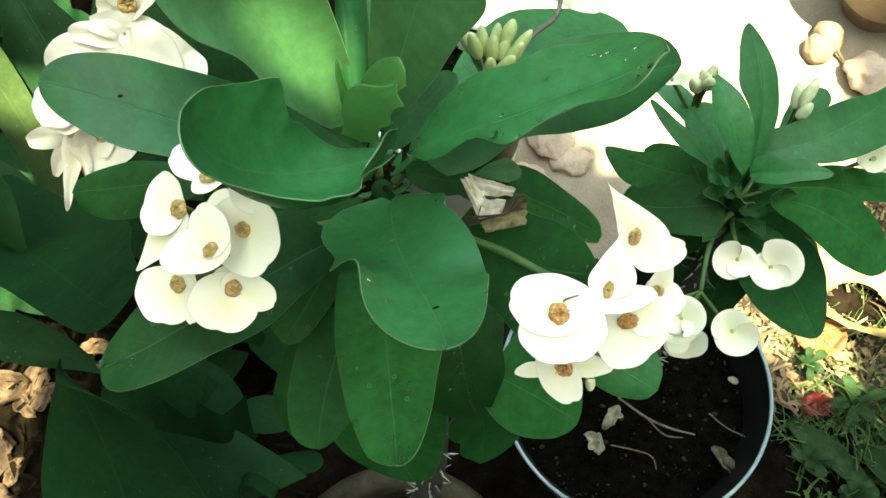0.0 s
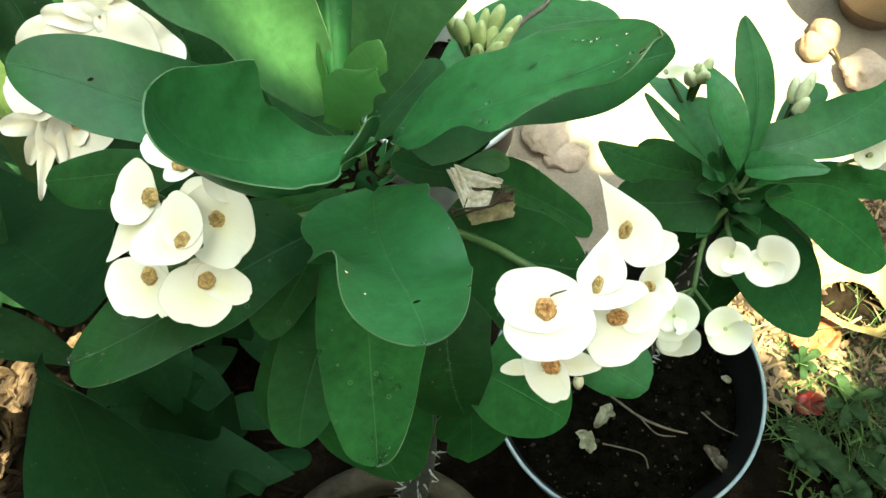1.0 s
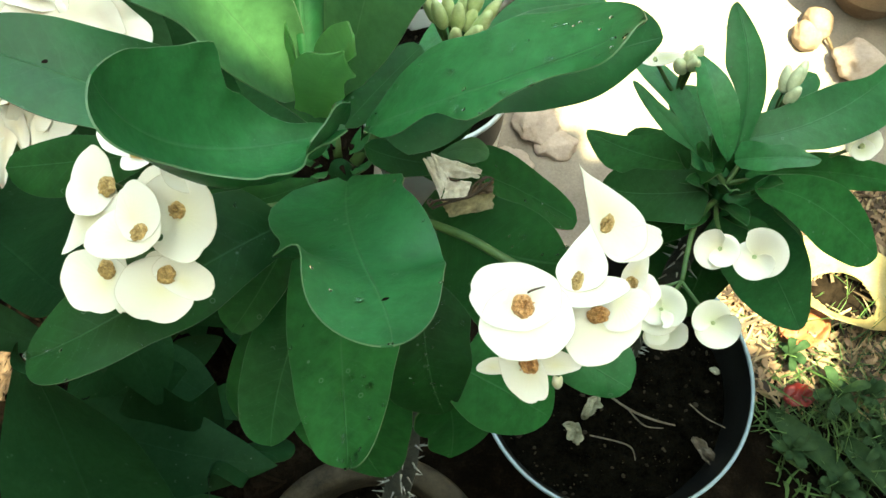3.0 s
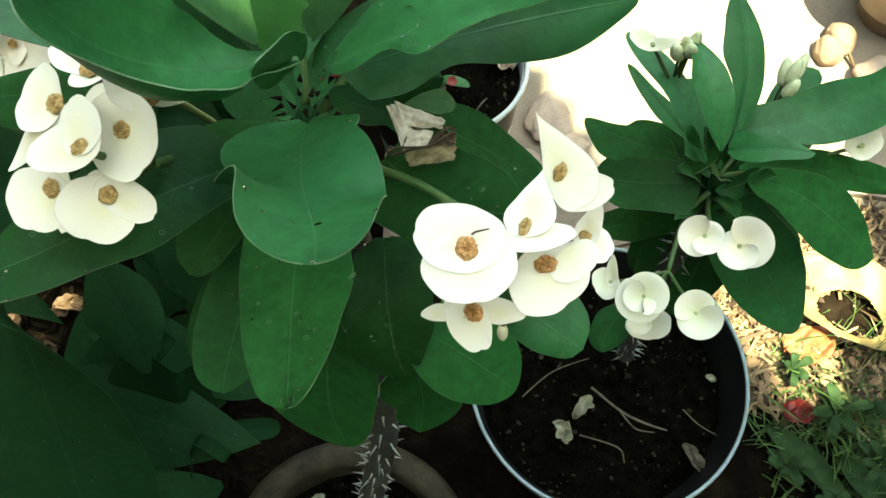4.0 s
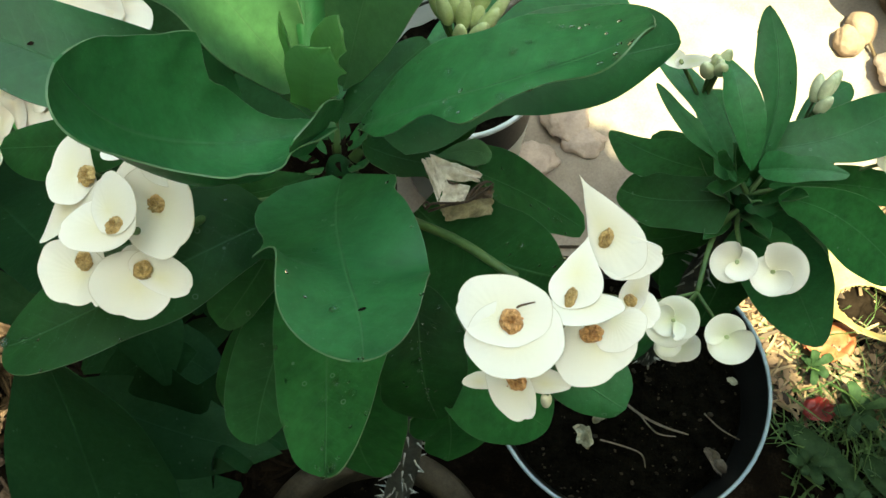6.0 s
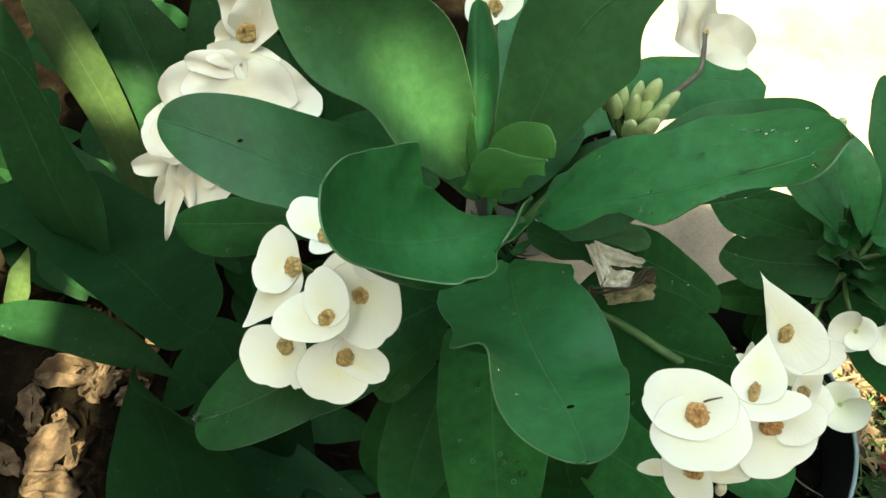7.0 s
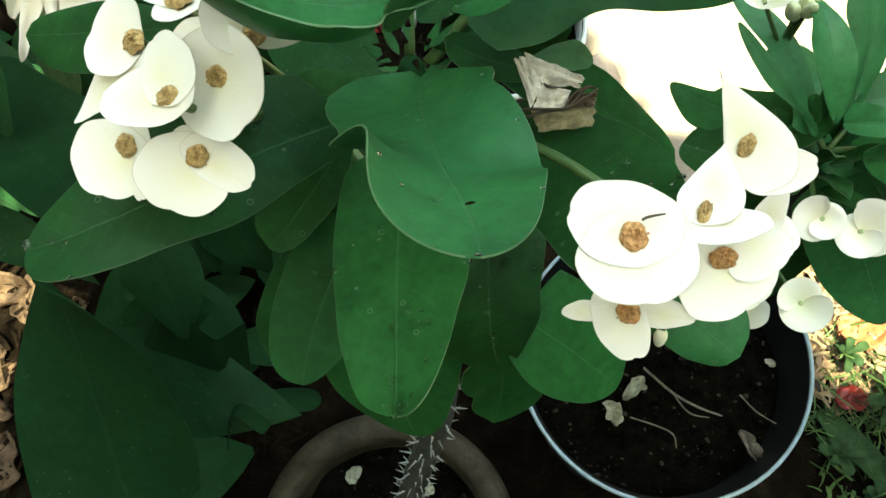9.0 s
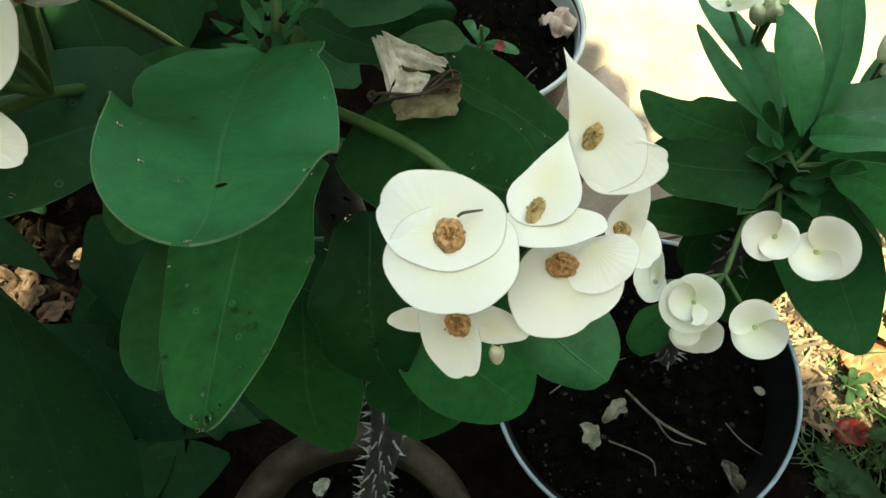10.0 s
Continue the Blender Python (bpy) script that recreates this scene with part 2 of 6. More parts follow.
def ground_material():
    n = Nodes("ground_earth")
    big, mid, fine = n.noise(2.2, 4.0), n.noise(26.0, 5.0), n.noise(260.0, 6.0, 0.7)
    mixd = n.math("ADD", n.math("MULTIPLY", mid, 0.6), n.math("MULTIPLY", fine, 0.4))
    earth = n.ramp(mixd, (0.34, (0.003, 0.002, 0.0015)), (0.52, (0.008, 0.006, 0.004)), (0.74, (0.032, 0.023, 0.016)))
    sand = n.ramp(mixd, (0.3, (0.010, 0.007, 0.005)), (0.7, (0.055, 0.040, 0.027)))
    n.bump(mixd, 0.9, 0.012)
    return n.set(color=n.mix(n.math("MULTIPLY", n.math("SUBTRACT", big, 0.5, clamp=True), 4.0, clamp=True), earth, sand), rough=0.95, spec=0.02)


EARTH = ground_material()


# ---- building helpers ----
def mesh_of(bm, name, material, smooth=True):
    me = bpy.data.meshes.new(name)
    bm.normal_update()
    bm.to_mesh(me)
    bm.free()
    me.materials.append(material)
    if smooth:
        me.polygons.foreach_set("use_smooth", [True] * len(me.polygons))
    return me


def part(name, bm, material, parent=None, label="", smooth=True):
    ob = new(name, mesh_of(bm, name, material, smooth))
    if parent is not None:
        ob.parent = parent
    return tagged(ob, label)


def empty(name, at, label, category, group=""):
    ob = new(name)
    ob.empty_display_size = 0.02
    ob.location = at
    return tagged(ob, label, category, group)


def hold(ob, parent):
    """Hang ob, built in world places, under a parent that stands away from the origin."""
    ob.parent = parent
    ob.matrix_parent_inverse = Matrix.Translation(-chain_place(parent))
    return ob


def chain_place(ob):
    return ob.location + (chain_place(ob.parent) + ob.matrix_parent_inverse.translation if ob.parent else Vector())


def world_part(name, bm, material, parent, label="", smooth=True, thick=0.0):
    if thick:
        for e in bm.edges:
            e.smooth = not e.is_boundary
    ob = hold(part(name, bm, material, None, label, smooth), parent)
    if thick:
        mod = ob.modifiers.new("thickness", "SOLIDIFY")
        mod.thickness, mod.offset = thick, -1.0
    return ob


def bezier(b, m, t, s):
    c = 2 * m - 0.5 * (b + t)
    return (1 - s) ** 2 * b + 2 * s * (1 - s) * c + s * s * t, (2 * (1 - s) * (c - b) + 2 * s * (t - c)).normalized()


def blade(base, mid, tip, side, wl, wr, hl, hr, s0=0.6, point=0.38, full=0.7, ns=18, nu=5, seed=0):
    """A leaf blade: a bent midrib, a half blade on either side that lifts or droops by hl, hr at its widest."""
    rnd = random.Random(seed)
    b, m, t, sd = Vector(base), Vector(mid), Vector(tip), Vector(side)
    k0 = math.log(0.5) / math.log(s0)
    bm = bmesh.new()
    uvl = bm.loops.layers.uv.new("UVMap")
    ph1, ph2, ph3 = (rnd.uniform(0, 6.28) for _ in range(3))
    length = (t - b).length
    rows = []
    for i in range(ns + 1):
        s = 1 - (1 - i / ns) ** 1.35
        c, tan = bezier(b, m, t, s)
        across = (sd - tan * sd.dot(tan)).normalized()
        up = across.cross(tan)
        if up.z < 0:
            up = -up
        prof = max(math.sin(math.pi * s ** k0), 0.0) ** (full if s < s0 else point)
        prof = max(prof, 0.10 * (1 - s) ** 2) if i < ns else 0.0
        row = []
        for j in range(-nu, nu + 1):
            u = j / nu
            w, h = (wr, hr) if u > 0 else (wl, hl)
            reach = w * prof * (1 + 0.035 * math.sin(8 * s + (ph1 if u > 0 else ph2)) + 0.09 * noise.noise((s * 5.0, ph3 + (3.0 if u > 0 else 0.0), seed * 1.7)))
            lift = 0.7 * h * prof * u * u
            lift += 0.017 * length * math.sin(13 * s + (ph2 if u > 0 else ph3)) * u * u * prof
            lift -= 0.03 * length * (1 - abs(u)) ** 3 * prof * 0.5
            row.append((bm.verts.new(c + across * (reach * u) + up * lift), 0.5 + 0.5 * u, s))
        rows.append(row)
    for r0, r1 in zip(rows, rows[1:]):
        for k in range(2 * nu):
            quad = (r0[k], r0[k + 1], r1[k + 1], r1[k])
            f = bm.faces.new([q[0] for q in quad])
            for lp, q in zip(f.loops, quad):
                lp[uvl].uv = q[1], q[2]
    bmesh.ops.remove_doubles(bm, verts=bm.verts, dist=1e-6)
    if sum(f.normal.z for f in bm.faces if not f.normal_update()) < 0:
        bmesh.ops.reverse_faces(bm, faces=bm.faces)
    return bm


leaf_count = 0


def leaf(plant, base, mid, tip, side, wl, wr, hl, hr, material=None, label="", thick=0.0005, name="leaf", **shape):
    global leaf_count
    leaf_count += 1
    bm = blade(base, mid, tip, side, wl, wr, hl, hr, seed=leaf_count, **shape)
    return world_part(name, bm, material or LEAF, plant, label, thick=thick)


def through_knots(at, values, s):
    """A smooth curve through values given at the places at."""
    slope = [(b - a) / (q - p) for a, b, p, q in zip(values, values[1:], at, at[1:])]
    step = [q - p for p, q in zip(at, at[1:])]
    tilt = [slope[0]] + [(slope[i] * step[i + 1] + slope[i + 1] * step[i]) / (step[i] + step[i + 1]) for i in range(len(step) - 1)] + [slope[-1]]
    k = max(i for i in range(len(step)) if at[i] <= s)
    t, h = (s - at[k]) / step[k], step[k]
    return (2 * t ** 3 - 3 * t ** 2 + 1) * values[k] + (t ** 3 - 2 * t ** 2 + t) * h * tilt[k] + (3 * t ** 2 - 2 * t ** 3) * values[k + 1] + (t ** 3 - t ** 2) * h * tilt[k + 1]


FIFTHS, BENDS = (0, 0.2, 0.4, 0.6, 0.8, 1.0), (0, 0.35, 0.7, 1.0)


def shaped_leaf(plant, rib, side, twist, left, right, curl_left, curl_right, left_at=FIFTHS, right_at=FIFTHS, material=None, label="", thick=0.0005, ns=40, nu=7, taper=0.06, ripple=0.0005, blunt=8):
    """A leaf on a curved midrib; its half blades have widths along the rib and roll up or down from it like arcs."""
    global leaf_count
    leaf_count += 1
    rnd = random.Random(leaf_count)
    p0, p1, p2, p3 = (Vector(p) for p in rib)
    side = Vector(side)
    ph1, ph2 = rnd.uniform(0, 6.28), rnd.uniform(0, 6.28)
    bm = bmesh.new()
    uvl = bm.loops.layers.uv.new("UVMap")
    rows = []
    for i in range(ns + 1):
        s = 1 - (1 - i / ns) ** 1.5
        c = (1 - s) ** 3 * p0 + 3 * s * (1 - s) ** 2 * p1 + 3 * s * s * (1 - s) * p2 + s ** 3 * p3
        tan = ((1 - s) ** 2 * (p1 - p0) + 2 * s * (1 - s) * (p2 - p1) + s * s * (p3 - p2)).normalized()
        across = (side - tan * side.dot(tan)).normalized()
        up = across.cross(tan)
        a = twist * (s - 0.5)
        across, up = across * math.cos(a) + up * math.sin(a), up * math.cos(a) - across * math.sin(a)
        cap = math.sqrt(max(1 - s ** blunt, 0.0))
        near = min(1.0, 0.3 + 0.7 * s / taper) if taper else 1.0
        row = []
        for j in range(-nu, nu + 1):
            u = abs(j) / nu
            w = through_knots(right_at, right, s) if j > 0 else through_knots(left_at, left, s)
            w = max(w, 0.0002) * cap * near * (1 + 0.02 * noise.noise((s * 6.0, 3.0 * (j > 0), leaf_count * 1.7)))
            roll = through_knots(BENDS, curl_right if j > 0 else curl_left, s) + 1e-5
            wavy = ripple * math.sin(17 * s + (ph1 if j > 0 else ph2)) * u * u * cap - 0.0009 * (1 - u) ** 3 * cap
            at = c + across * (math.copysign(w * math.sin(roll * u) / roll, j)) + up * (w * (1 - math.cos(roll * u)) / roll)
            row.append((bm.verts.new(at + (up if up.z > 0 else -up) * wavy), 0.5 + 0.5 * j / nu, s))
        rows.append(row)
    for r0, r1 in zip(rows, rows[1:]):
        for k in range(2 * nu):
            quad = (r0[k], r0[k + 1], r1[k + 1], r1[k])
            f = bm.faces.new([q[0] for q in quad])
            for lp, q in zip(f.loops, quad):
                lp[uvl].uv = q[1], q[2]
    bmesh.ops.remove_doubles(bm, verts=bm.verts, dist=1e-6)
    if sum(f.normal.z for f in bm.faces if not f.normal_update()) < 0:
        bmesh.ops.reverse_faces(bm, faces=bm.faces)
    return world_part("leaf", bm, material or LEAF, plant, label, thick=thick)


def tube(points, radii, sides=10, cap=True):
    """A round bar along a smooth line through the points."""
    pts = [Vector(p) for p in points]
    line, rad = [], []
    for i in range(len(pts) - 1):
        p0, p1, p2, p3 = pts[max(i - 1, 0)], pts[i], pts[i + 1], pts[min(i + 2, len(pts) - 1)]
        for k in range(6):
            s = k / 6
            line.append(0.5 * ((2 * p1) + (p2 - p0) * s + (2 * p0 - 5 * p1 + 4 * p2 - p3) * s * s + (3 * p1 - p0 - 3 * p2 + p3) * s ** 3))
            rad.append(radii[i] + (radii[i + 1] - radii[i]) * s)
    line.append(pts[-1])
    rad.append(radii[-1])
    bm = bmesh.new()
    rings = []
    ref = Vector((0.3, 0.9, 0.2))
    for i, c in enumerate(line):
        tan = (line[min(i + 1, len(line) - 1)] - line[max(i - 1, 0)]).normalized()
        a = tan.cross(ref).normalized()
        b = tan.cross(a)
        rings.append([bm.verts.new(c + (a * math.cos(q) + b * math.sin(q)) * rad[i]) for q in (2 * math.pi * k / sides for k in range(sides))])
    for r0, r1 in zip(rings, rings[1:]):
        for k in range(sides):
            bm.faces.new((r0[k], r0[(k + 1) % sides], r1[(k + 1) % sides], r1[k]))
    if cap:
        bm.faces.new(rings[0][::-1])
        bm.faces.new(rings[-1])
    bmesh.ops.recalc_face_normals(bm, faces=bm.faces)
    return bm


def lathe(profile, sides=64, wobble=0.0, seed=1):
    """A turned body from (radius, height) pairs."""
    bm = bmesh.new()
    rings = []
    for r, z in profile:
        ring = []
        for k in range(sides):
            a = 2 * math.pi * k / sides
            q = r * (1 + wobble * noise.noise((math.cos(a) * 2, math.sin(a) * 2, z * 12 + seed)))
            ring.append(bm.verts.new((q * math.cos(a), q * math.sin(a), z)))
        rings.append(ring)
    for r0, r1 in zip(rings, rings[1:]):
        for k in range(sides):
            bm.faces.new((r0[k], r0[(k + 1) % sides], r1[(k + 1) % sides], r1[k]))
    bmesh.ops.recalc_face_normals(bm, faces=bm.faces)
    return bm


def frame_of(normal, along):
    z = Vector(normal).normalized()
    x = Vector(along)
    x = (x - z * x.dot(z)).normalized()
    return x, z.cross(x), z


def bract(at, normal, along, r, turn, reach, half, behind, point=0.0, rise=0.0, layer=0, wilt=0.0, skew=0.0, shift=0.0, seed=0):
    """One broad bract that springs from the flower's middle: reach ahead, half its width, how far it wraps behind."""
    rnd = random.Random(seed)
    x, y, z = frame_of(normal, along)
    x, y = x * math.cos(turn) + y * math.sin(turn), y * math.cos(turn) - x * math.sin(turn)
    at = Vector(at)
    bm = bmesh.new()
    uvl = bm.loops.layers.uv.new("UVMap")
    nr, na = 9, 44
    off, twist = rnd.uniform(0, 9), rnd.uniform(-0.10, 0.10)
    grid = []
    for i in range(nr + 1):
        row = []
        s = i / nr
        for k in range(na):
            a = 2 * math.pi * k / na
            ca, sa = math.cos(a), math.sin(a)
            out = 1 + 0.022 * math.sin(3 * a + off) + 0.014 * math.sin(7 * a + 2 * off)
            out -= 0.05 * math.exp(-(((a + math.pi) % (2 * math.pi) - math.pi) / 0.12) ** 2) * (point < 0.1)
            px = (reach - behind) / 2 + (reach + behind) / 2 * s * ca * out
            py = half * s * math.copysign(abs(sa) ** 0.92, sa) * (1 - point * (0.5 + 0.5 * ca) ** 1.6 * s) * out + shift * s
            q = math.hypot(px, py)
            h = rise * q + 0.05 * q * q + skew * math.tanh(py / 0.22) + (0.004 if skew else 0.020) * layer - 0.055 * math.exp(-(q / 0.22) ** 2)
            h += 0.05 * math.sin(2 * a + off) * s * s * half + twist * px * py - 0.008 * s ** 6
            h += (0.012 * noise.noise((px * 4, py * 4, off)) + 0.030 * noise.noise((px * 1.7, py * 1.7, off + 4.0))) * s - 0.010 * math.exp(-(py / 0.035) ** 2) * s * (px > 0.15)
            if wilt:
                h += wilt * (0.16 * s * s * math.sin(3 * a + 2 * off) + 0.30 * noise.noise((px * 2.6, py * 2.6, off)) * s)
                py *= 1 - 0.25 * wilt * abs(math.sin(2.5 * a + off))
            row.append((bm.verts.new(at + (x * px + y * py + z * h) * r), s, k / na))
        grid.append(row)
    for r0, r1 in zip(grid, grid[1:]):
        for k in range(na):
            quad = (r0[k], r1[k], r1[(k + 1) % na], r0[(k + 1) % na])
            f = bm.faces.new([q[0] for q in quad])
            for lp, q in zip(f.loops, quad):
                lp[uvl].uv = q[1], q[2]
    bmesh.ops.remove_doubles(bm, verts=bm.verts, dist=1e-7)
    return bm


def whorl(at, normal, along, r, turn, reach, span, steep, slack, seed):
    """One bract of a half-open flower: a cupped sector whose first edge rolls up over its neighbour."""
    rnd = random.Random(seed)
    x, y, z = frame_of(normal, along)
    at, off = Vector(at), rnd.uniform(0, 9)
    bm = bmesh.new()
    uvl = bm.loops.layers.uv.new("UVMap")
    nr, na = 9, 26
    grid = []
    for i in range(nr + 1):
        s, row = i / nr, []
        for k in range(na + 1):
            t = k / na
            a = turn + span * t
            rim = reach * math.sin(math.pi * (0.13 + 0.74 * t)) ** 0.45 * (1 + 0.025 * math.sin(5 * t + off))
            q = rim * (0.05 + 0.95 * s)
            h = q * (steep + (slack - steep) * t ** 0.7) * (0.45 + 0.75 * s) - 0.20 * q * s ** 4
            h += 0.02 * noise.noise((q * 4 * math.cos(a), q * 4 * math.sin(a), off)) * s
            curl = 0.34 * math.exp(-(t / 0.09) ** 2) * s * s * (1 if span > 0 else -1)
            row.append((bm.verts.new(at + (x * q * math.cos(a + curl) + y * q * math.sin(a + curl) + z * h) * r), s, t))
        grid.append(row)
    for r0, r1 in zip(grid, grid[1:]):
        for k in range(na):
            quad = (r0[k], r1[k], r1[k + 1], r0[k + 1])
            if span < 0:
                quad = quad[::-1]
            f = bm.faces.new([q[0] for q in quad])
            for lp, q in zip(f.loops, quad):
                lp[uvl].uv = q[1], q[2]
    return bm


def cyathium(at, normal, along, r, seed, narrow=1.0):
    """The small flattened ring of fused glands in a flower's middle, round a pitted cup."""
    rnd = random.Random(seed)
    x, y, z = frame_of(normal, along)
    x = x * narrow
    at = Vector(at)
    bm = bmesh.new()
    rows, na = [], 40
    off = rnd.uniform(0, 6)
    for i in range(13):
        s = i / 12
        row = []
        for k in range(na):
            a = 2 * math.pi * k / na
            out = r * (1 + 0.05 * math.cos(5 * a + off) + 0.06 * math.sin(2 * a + off) + 0.09 * noise.noise((math.cos(a) * 3, math.sin(a) * 3, seed)))
            h = 0.42 * (1 - abs((s - 0.60) / 0.42) ** 2.4) if s > 0.19 else -0.05
            h += 0.24 * noise.fractal((s * 5 * math.cos(a), s * 5 * math.sin(a), seed * 3.3), 1.0, 2.0, 3)
            h -= 0.025 * abs(math.cos(2.5 * a + off)) ** 14 * (s > 0.3)
            row.append(bm.verts.new(at + (x * math.cos(a) + y * math.sin(a)) * out * s + z * r * h))
        rows.append(row)
    for r0, r1 in zip(rows, rows[1:]):
        for k in range(na):
            bm.faces.new((r0[k], r1[k], r1[(k + 1) % na], r0[(k + 1) % na]))
    bmesh.ops.remove_doubles(bm, verts=bm.verts, dist=1e-7)
    for k in range(26):
        a, q = rnd.uniform(0, 6.28), rnd.uniform(0.05, 0.95) * r
        m = Matrix.Translation(at + (x * math.cos(a) + y * math.sin(a)) * q + z * r * rnd.uniform(0.28, 0.44))
        bmesh.ops.create_icosphere(bm, subdivisions=1, radius=r * rnd.uniform(0.05, 0.14), matrix=m)
    return bm


flower_count = 0


def flower(plant, at, normal, along, r, bracts, kind=0, ring=0.215, skew=0.0, narrow=1.0):
    """Overlapping bracts (turn, reach, half width, reach behind, point, rise), lowest first, and the ring in their middle."""
    global flower_count
    flower_count += 1
    sd = flower_count
    mat = {4: PETAL_OLD, 5: PETAL_NEW, 6: PETAL_NEW}.get(kind, PETAL)
    text = {4: "fading, pink-flushed cream flower", 5: "half-open pale green-white flower", 6: "half-open pale green-white flower of rolled bracts", 7: "young cream-white flower of two rolled bracts"}.get(kind, "cream-white flower of broad round bracts")
    head = hold(tagged(new("flower"), text), plant)
    head.location = at
    head.matrix_parent_inverse = Matrix.Translation(-chain_place(plant))
    for i, (turn, reach, half, behind, point, rise, *aside) in enumerate(bracts):
        if kind >= 6:
            world_part("bract", whorl(at, normal, along, r, radians(turn), reach, radians(half * 100), behind, point, sd * 3 + i), mat, head, thick=0.00015)
            continue
        bm = bract(at, normal, along, r, radians(turn), reach, half, behind, point, rise, i, 0.5 if kind == 4 else 0.0, skew, sum(aside), sd * 3 + i)
        world_part("bract", bm, mat, head, thick=0.00015)
    world_part("cyathium", cyathium(Vector(at) + Vector(normal) * r * (0.03 * len(bracts) - 0.03), normal, along, r * ring, sd, narrow), CYATHIUM_RED if kind == 2 else BUD if kind >= 5 else CYATHIUM, head,
               "green ring of glands" if kind >= 5 else "tan ring of glands" if kind != 2 else "orange-brown ring of glands")
    return head


def soil_disc(r, z, seed, depth=0.011):
    bm = bmesh.new()
    nr, na = 26, 72
    rows = []
    for i in range(nr + 1):
        q = r * i / nr
        rows.append([bm.verts.new((q * math.cos(a), q * math.sin(a), z + depth * (noise.fractal((q * math.cos(a) * 26, q * math.sin(a) * 26, seed), 1.0, 2.0, 5))))
                     for a in (2 * math.pi * k / na for k in range(na))])
    for r0, r1 in zip(rows, rows[1:]):
        for k in range(na):
            bm.faces.new((r0[k], r1[k], r1[(k + 1) % na], r0[(k + 1) % na]))
    bmesh.ops.remove_doubles(bm, verts=bm.verts, dist=1e-6)
    return bm


# ---- ground, concrete, and unseen walls and pergola added for light ----
def ground_sheet():
    bm = bmesh.new()
    near = [-60, -30, -15, -8, -4, -2.5] + [-1.6 + 0.04 * k for k in range(81)] + [2.5, 4, 8, 15, 30, 60]
    grid = []
    for y in near:
        row = []
        for x in near:
            h = 0.014 * noise.fractal((x * 7, y * 7, 3.0), 1.0, 2.0, 4) if abs(x) < 2 and abs(y) < 2 else 0.0
            row.append(bm.verts.new((x, y + 0.6, h)))
        grid.append(row)
    for r0, r1 in zip(grid, grid[1:]):
        for k in range(len(near) - 1):
            bm.faces.new((r0[k], r0[k + 1], r1[k + 1], r1[k]))
    return bm


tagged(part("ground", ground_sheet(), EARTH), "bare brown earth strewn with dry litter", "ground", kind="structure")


def slab(points, top, thick, cut=0.012):
    """A flat cast slab with an uneven outline and a rounded edge."""
    bm = bmesh.new()
    rim = []
    for i, p in enumerate(points):
        q = points[(i + 1) % len(points)]
        for k in range(10):
            s = k / 10
            x, y = p[0] + (q[0] - p[0]) * s, p[1] + (q[1] - p[1]) * s
            rim.append((x + 0.02 * noise.noise((x * 6, y * 6, 1)), y + 0.02 * noise.noise((x * 6, y * 6, 7))))
    f = bm.faces.new([bm.verts.new((x, y, top)) for x, y in rim])
    got = bmesh.ops.extrude_face_region(bm, geom=[f])
    bmesh.ops.translate(bm, verts=[v for v in got["geom"] if isinstance(v, bmesh.types.BMVert)], vec=(0, 0, -thick))
    bmesh.ops.recalc_face_normals(bm, faces=bm.faces)
    bmesh.ops.bevel(bm, geom=[e for e in bm.edges if abs(e.verts[0].co.z - e.verts[1].co.z) < 1e-5 and e.verts[0].co.z > top - 1e-4], offset=cut, segments=2, affect="EDGES")
    return bm


tagged(part("pavement", slab([(-0.13, 0.80), (0.20, 0.80), (0.42, 0.90), (0.60, 0.93), (1.58, 0.98), (1.58, 2.43), (-0.20, 2.43), (-0.16, 1.2)], 0.022, 0.05), CONCRETE, smooth=False),
       "sunlit dusty pale concrete paving", "pavement", kind="structure")


def board(length, width, thick):
    bm = bmesh.new()
    bmesh.ops.create_cube(bm, size=1.0, matrix=Matrix.Diagonal((width, length, thick, 1)))
    bmesh.ops.bevel(bm, geom=bm.edges[:], offset=0.004, segments=2, affect="EDGES")
    return bm


def wall(name, x0, x1, y0, y1, label, top=2.2, material=None):
    bm = bmesh.new()
    bmesh.ops.create_cube(bm, size=1.0, matrix=Matrix.Translation(((x0 + x1) / 2, (y0 + y1) / 2, top / 2 - 0.05)) @ Matrix.Diagonal((x1 - x0, y1 - y0, top + 0.08, 1)))
    bmesh.ops.bevel(bm, geom=bm.edges[:], offset=0.01, segments=2, affect="EDGES")
    tagged(part(name, bm, material or DARK_WALL), label, "wall", kind="structure")


# Walls out of view, added round the place to shape the skylight.
wall("wall_south", -1.4, 2.6, -1.2, -1.05, "unseen pale wall, added to bounce light", 4.1, BOUNCE_WALL)
wall("wall_west", -1.55, -1.4, -1.2, 2.6, "unseen dark wall, added to cut side light", 4.1)
wall("wall_east", 2.6, 2.75, -1.2, 2.6, "unseen dark wall, added to cut side light", 4.1)
wall("wall_north", -1.4, 2.6, 2.45, 2.6, "unseen dark wall, added to cut side light", 2.4)
# Unseen slatted roof, added to shade the plants and let chosen sun patches through.
pergola = empty("pergola", (1.2, -1.1, 4.2), "unseen slatted wooden roof on posts, added to shape the sunlight", "pergola")
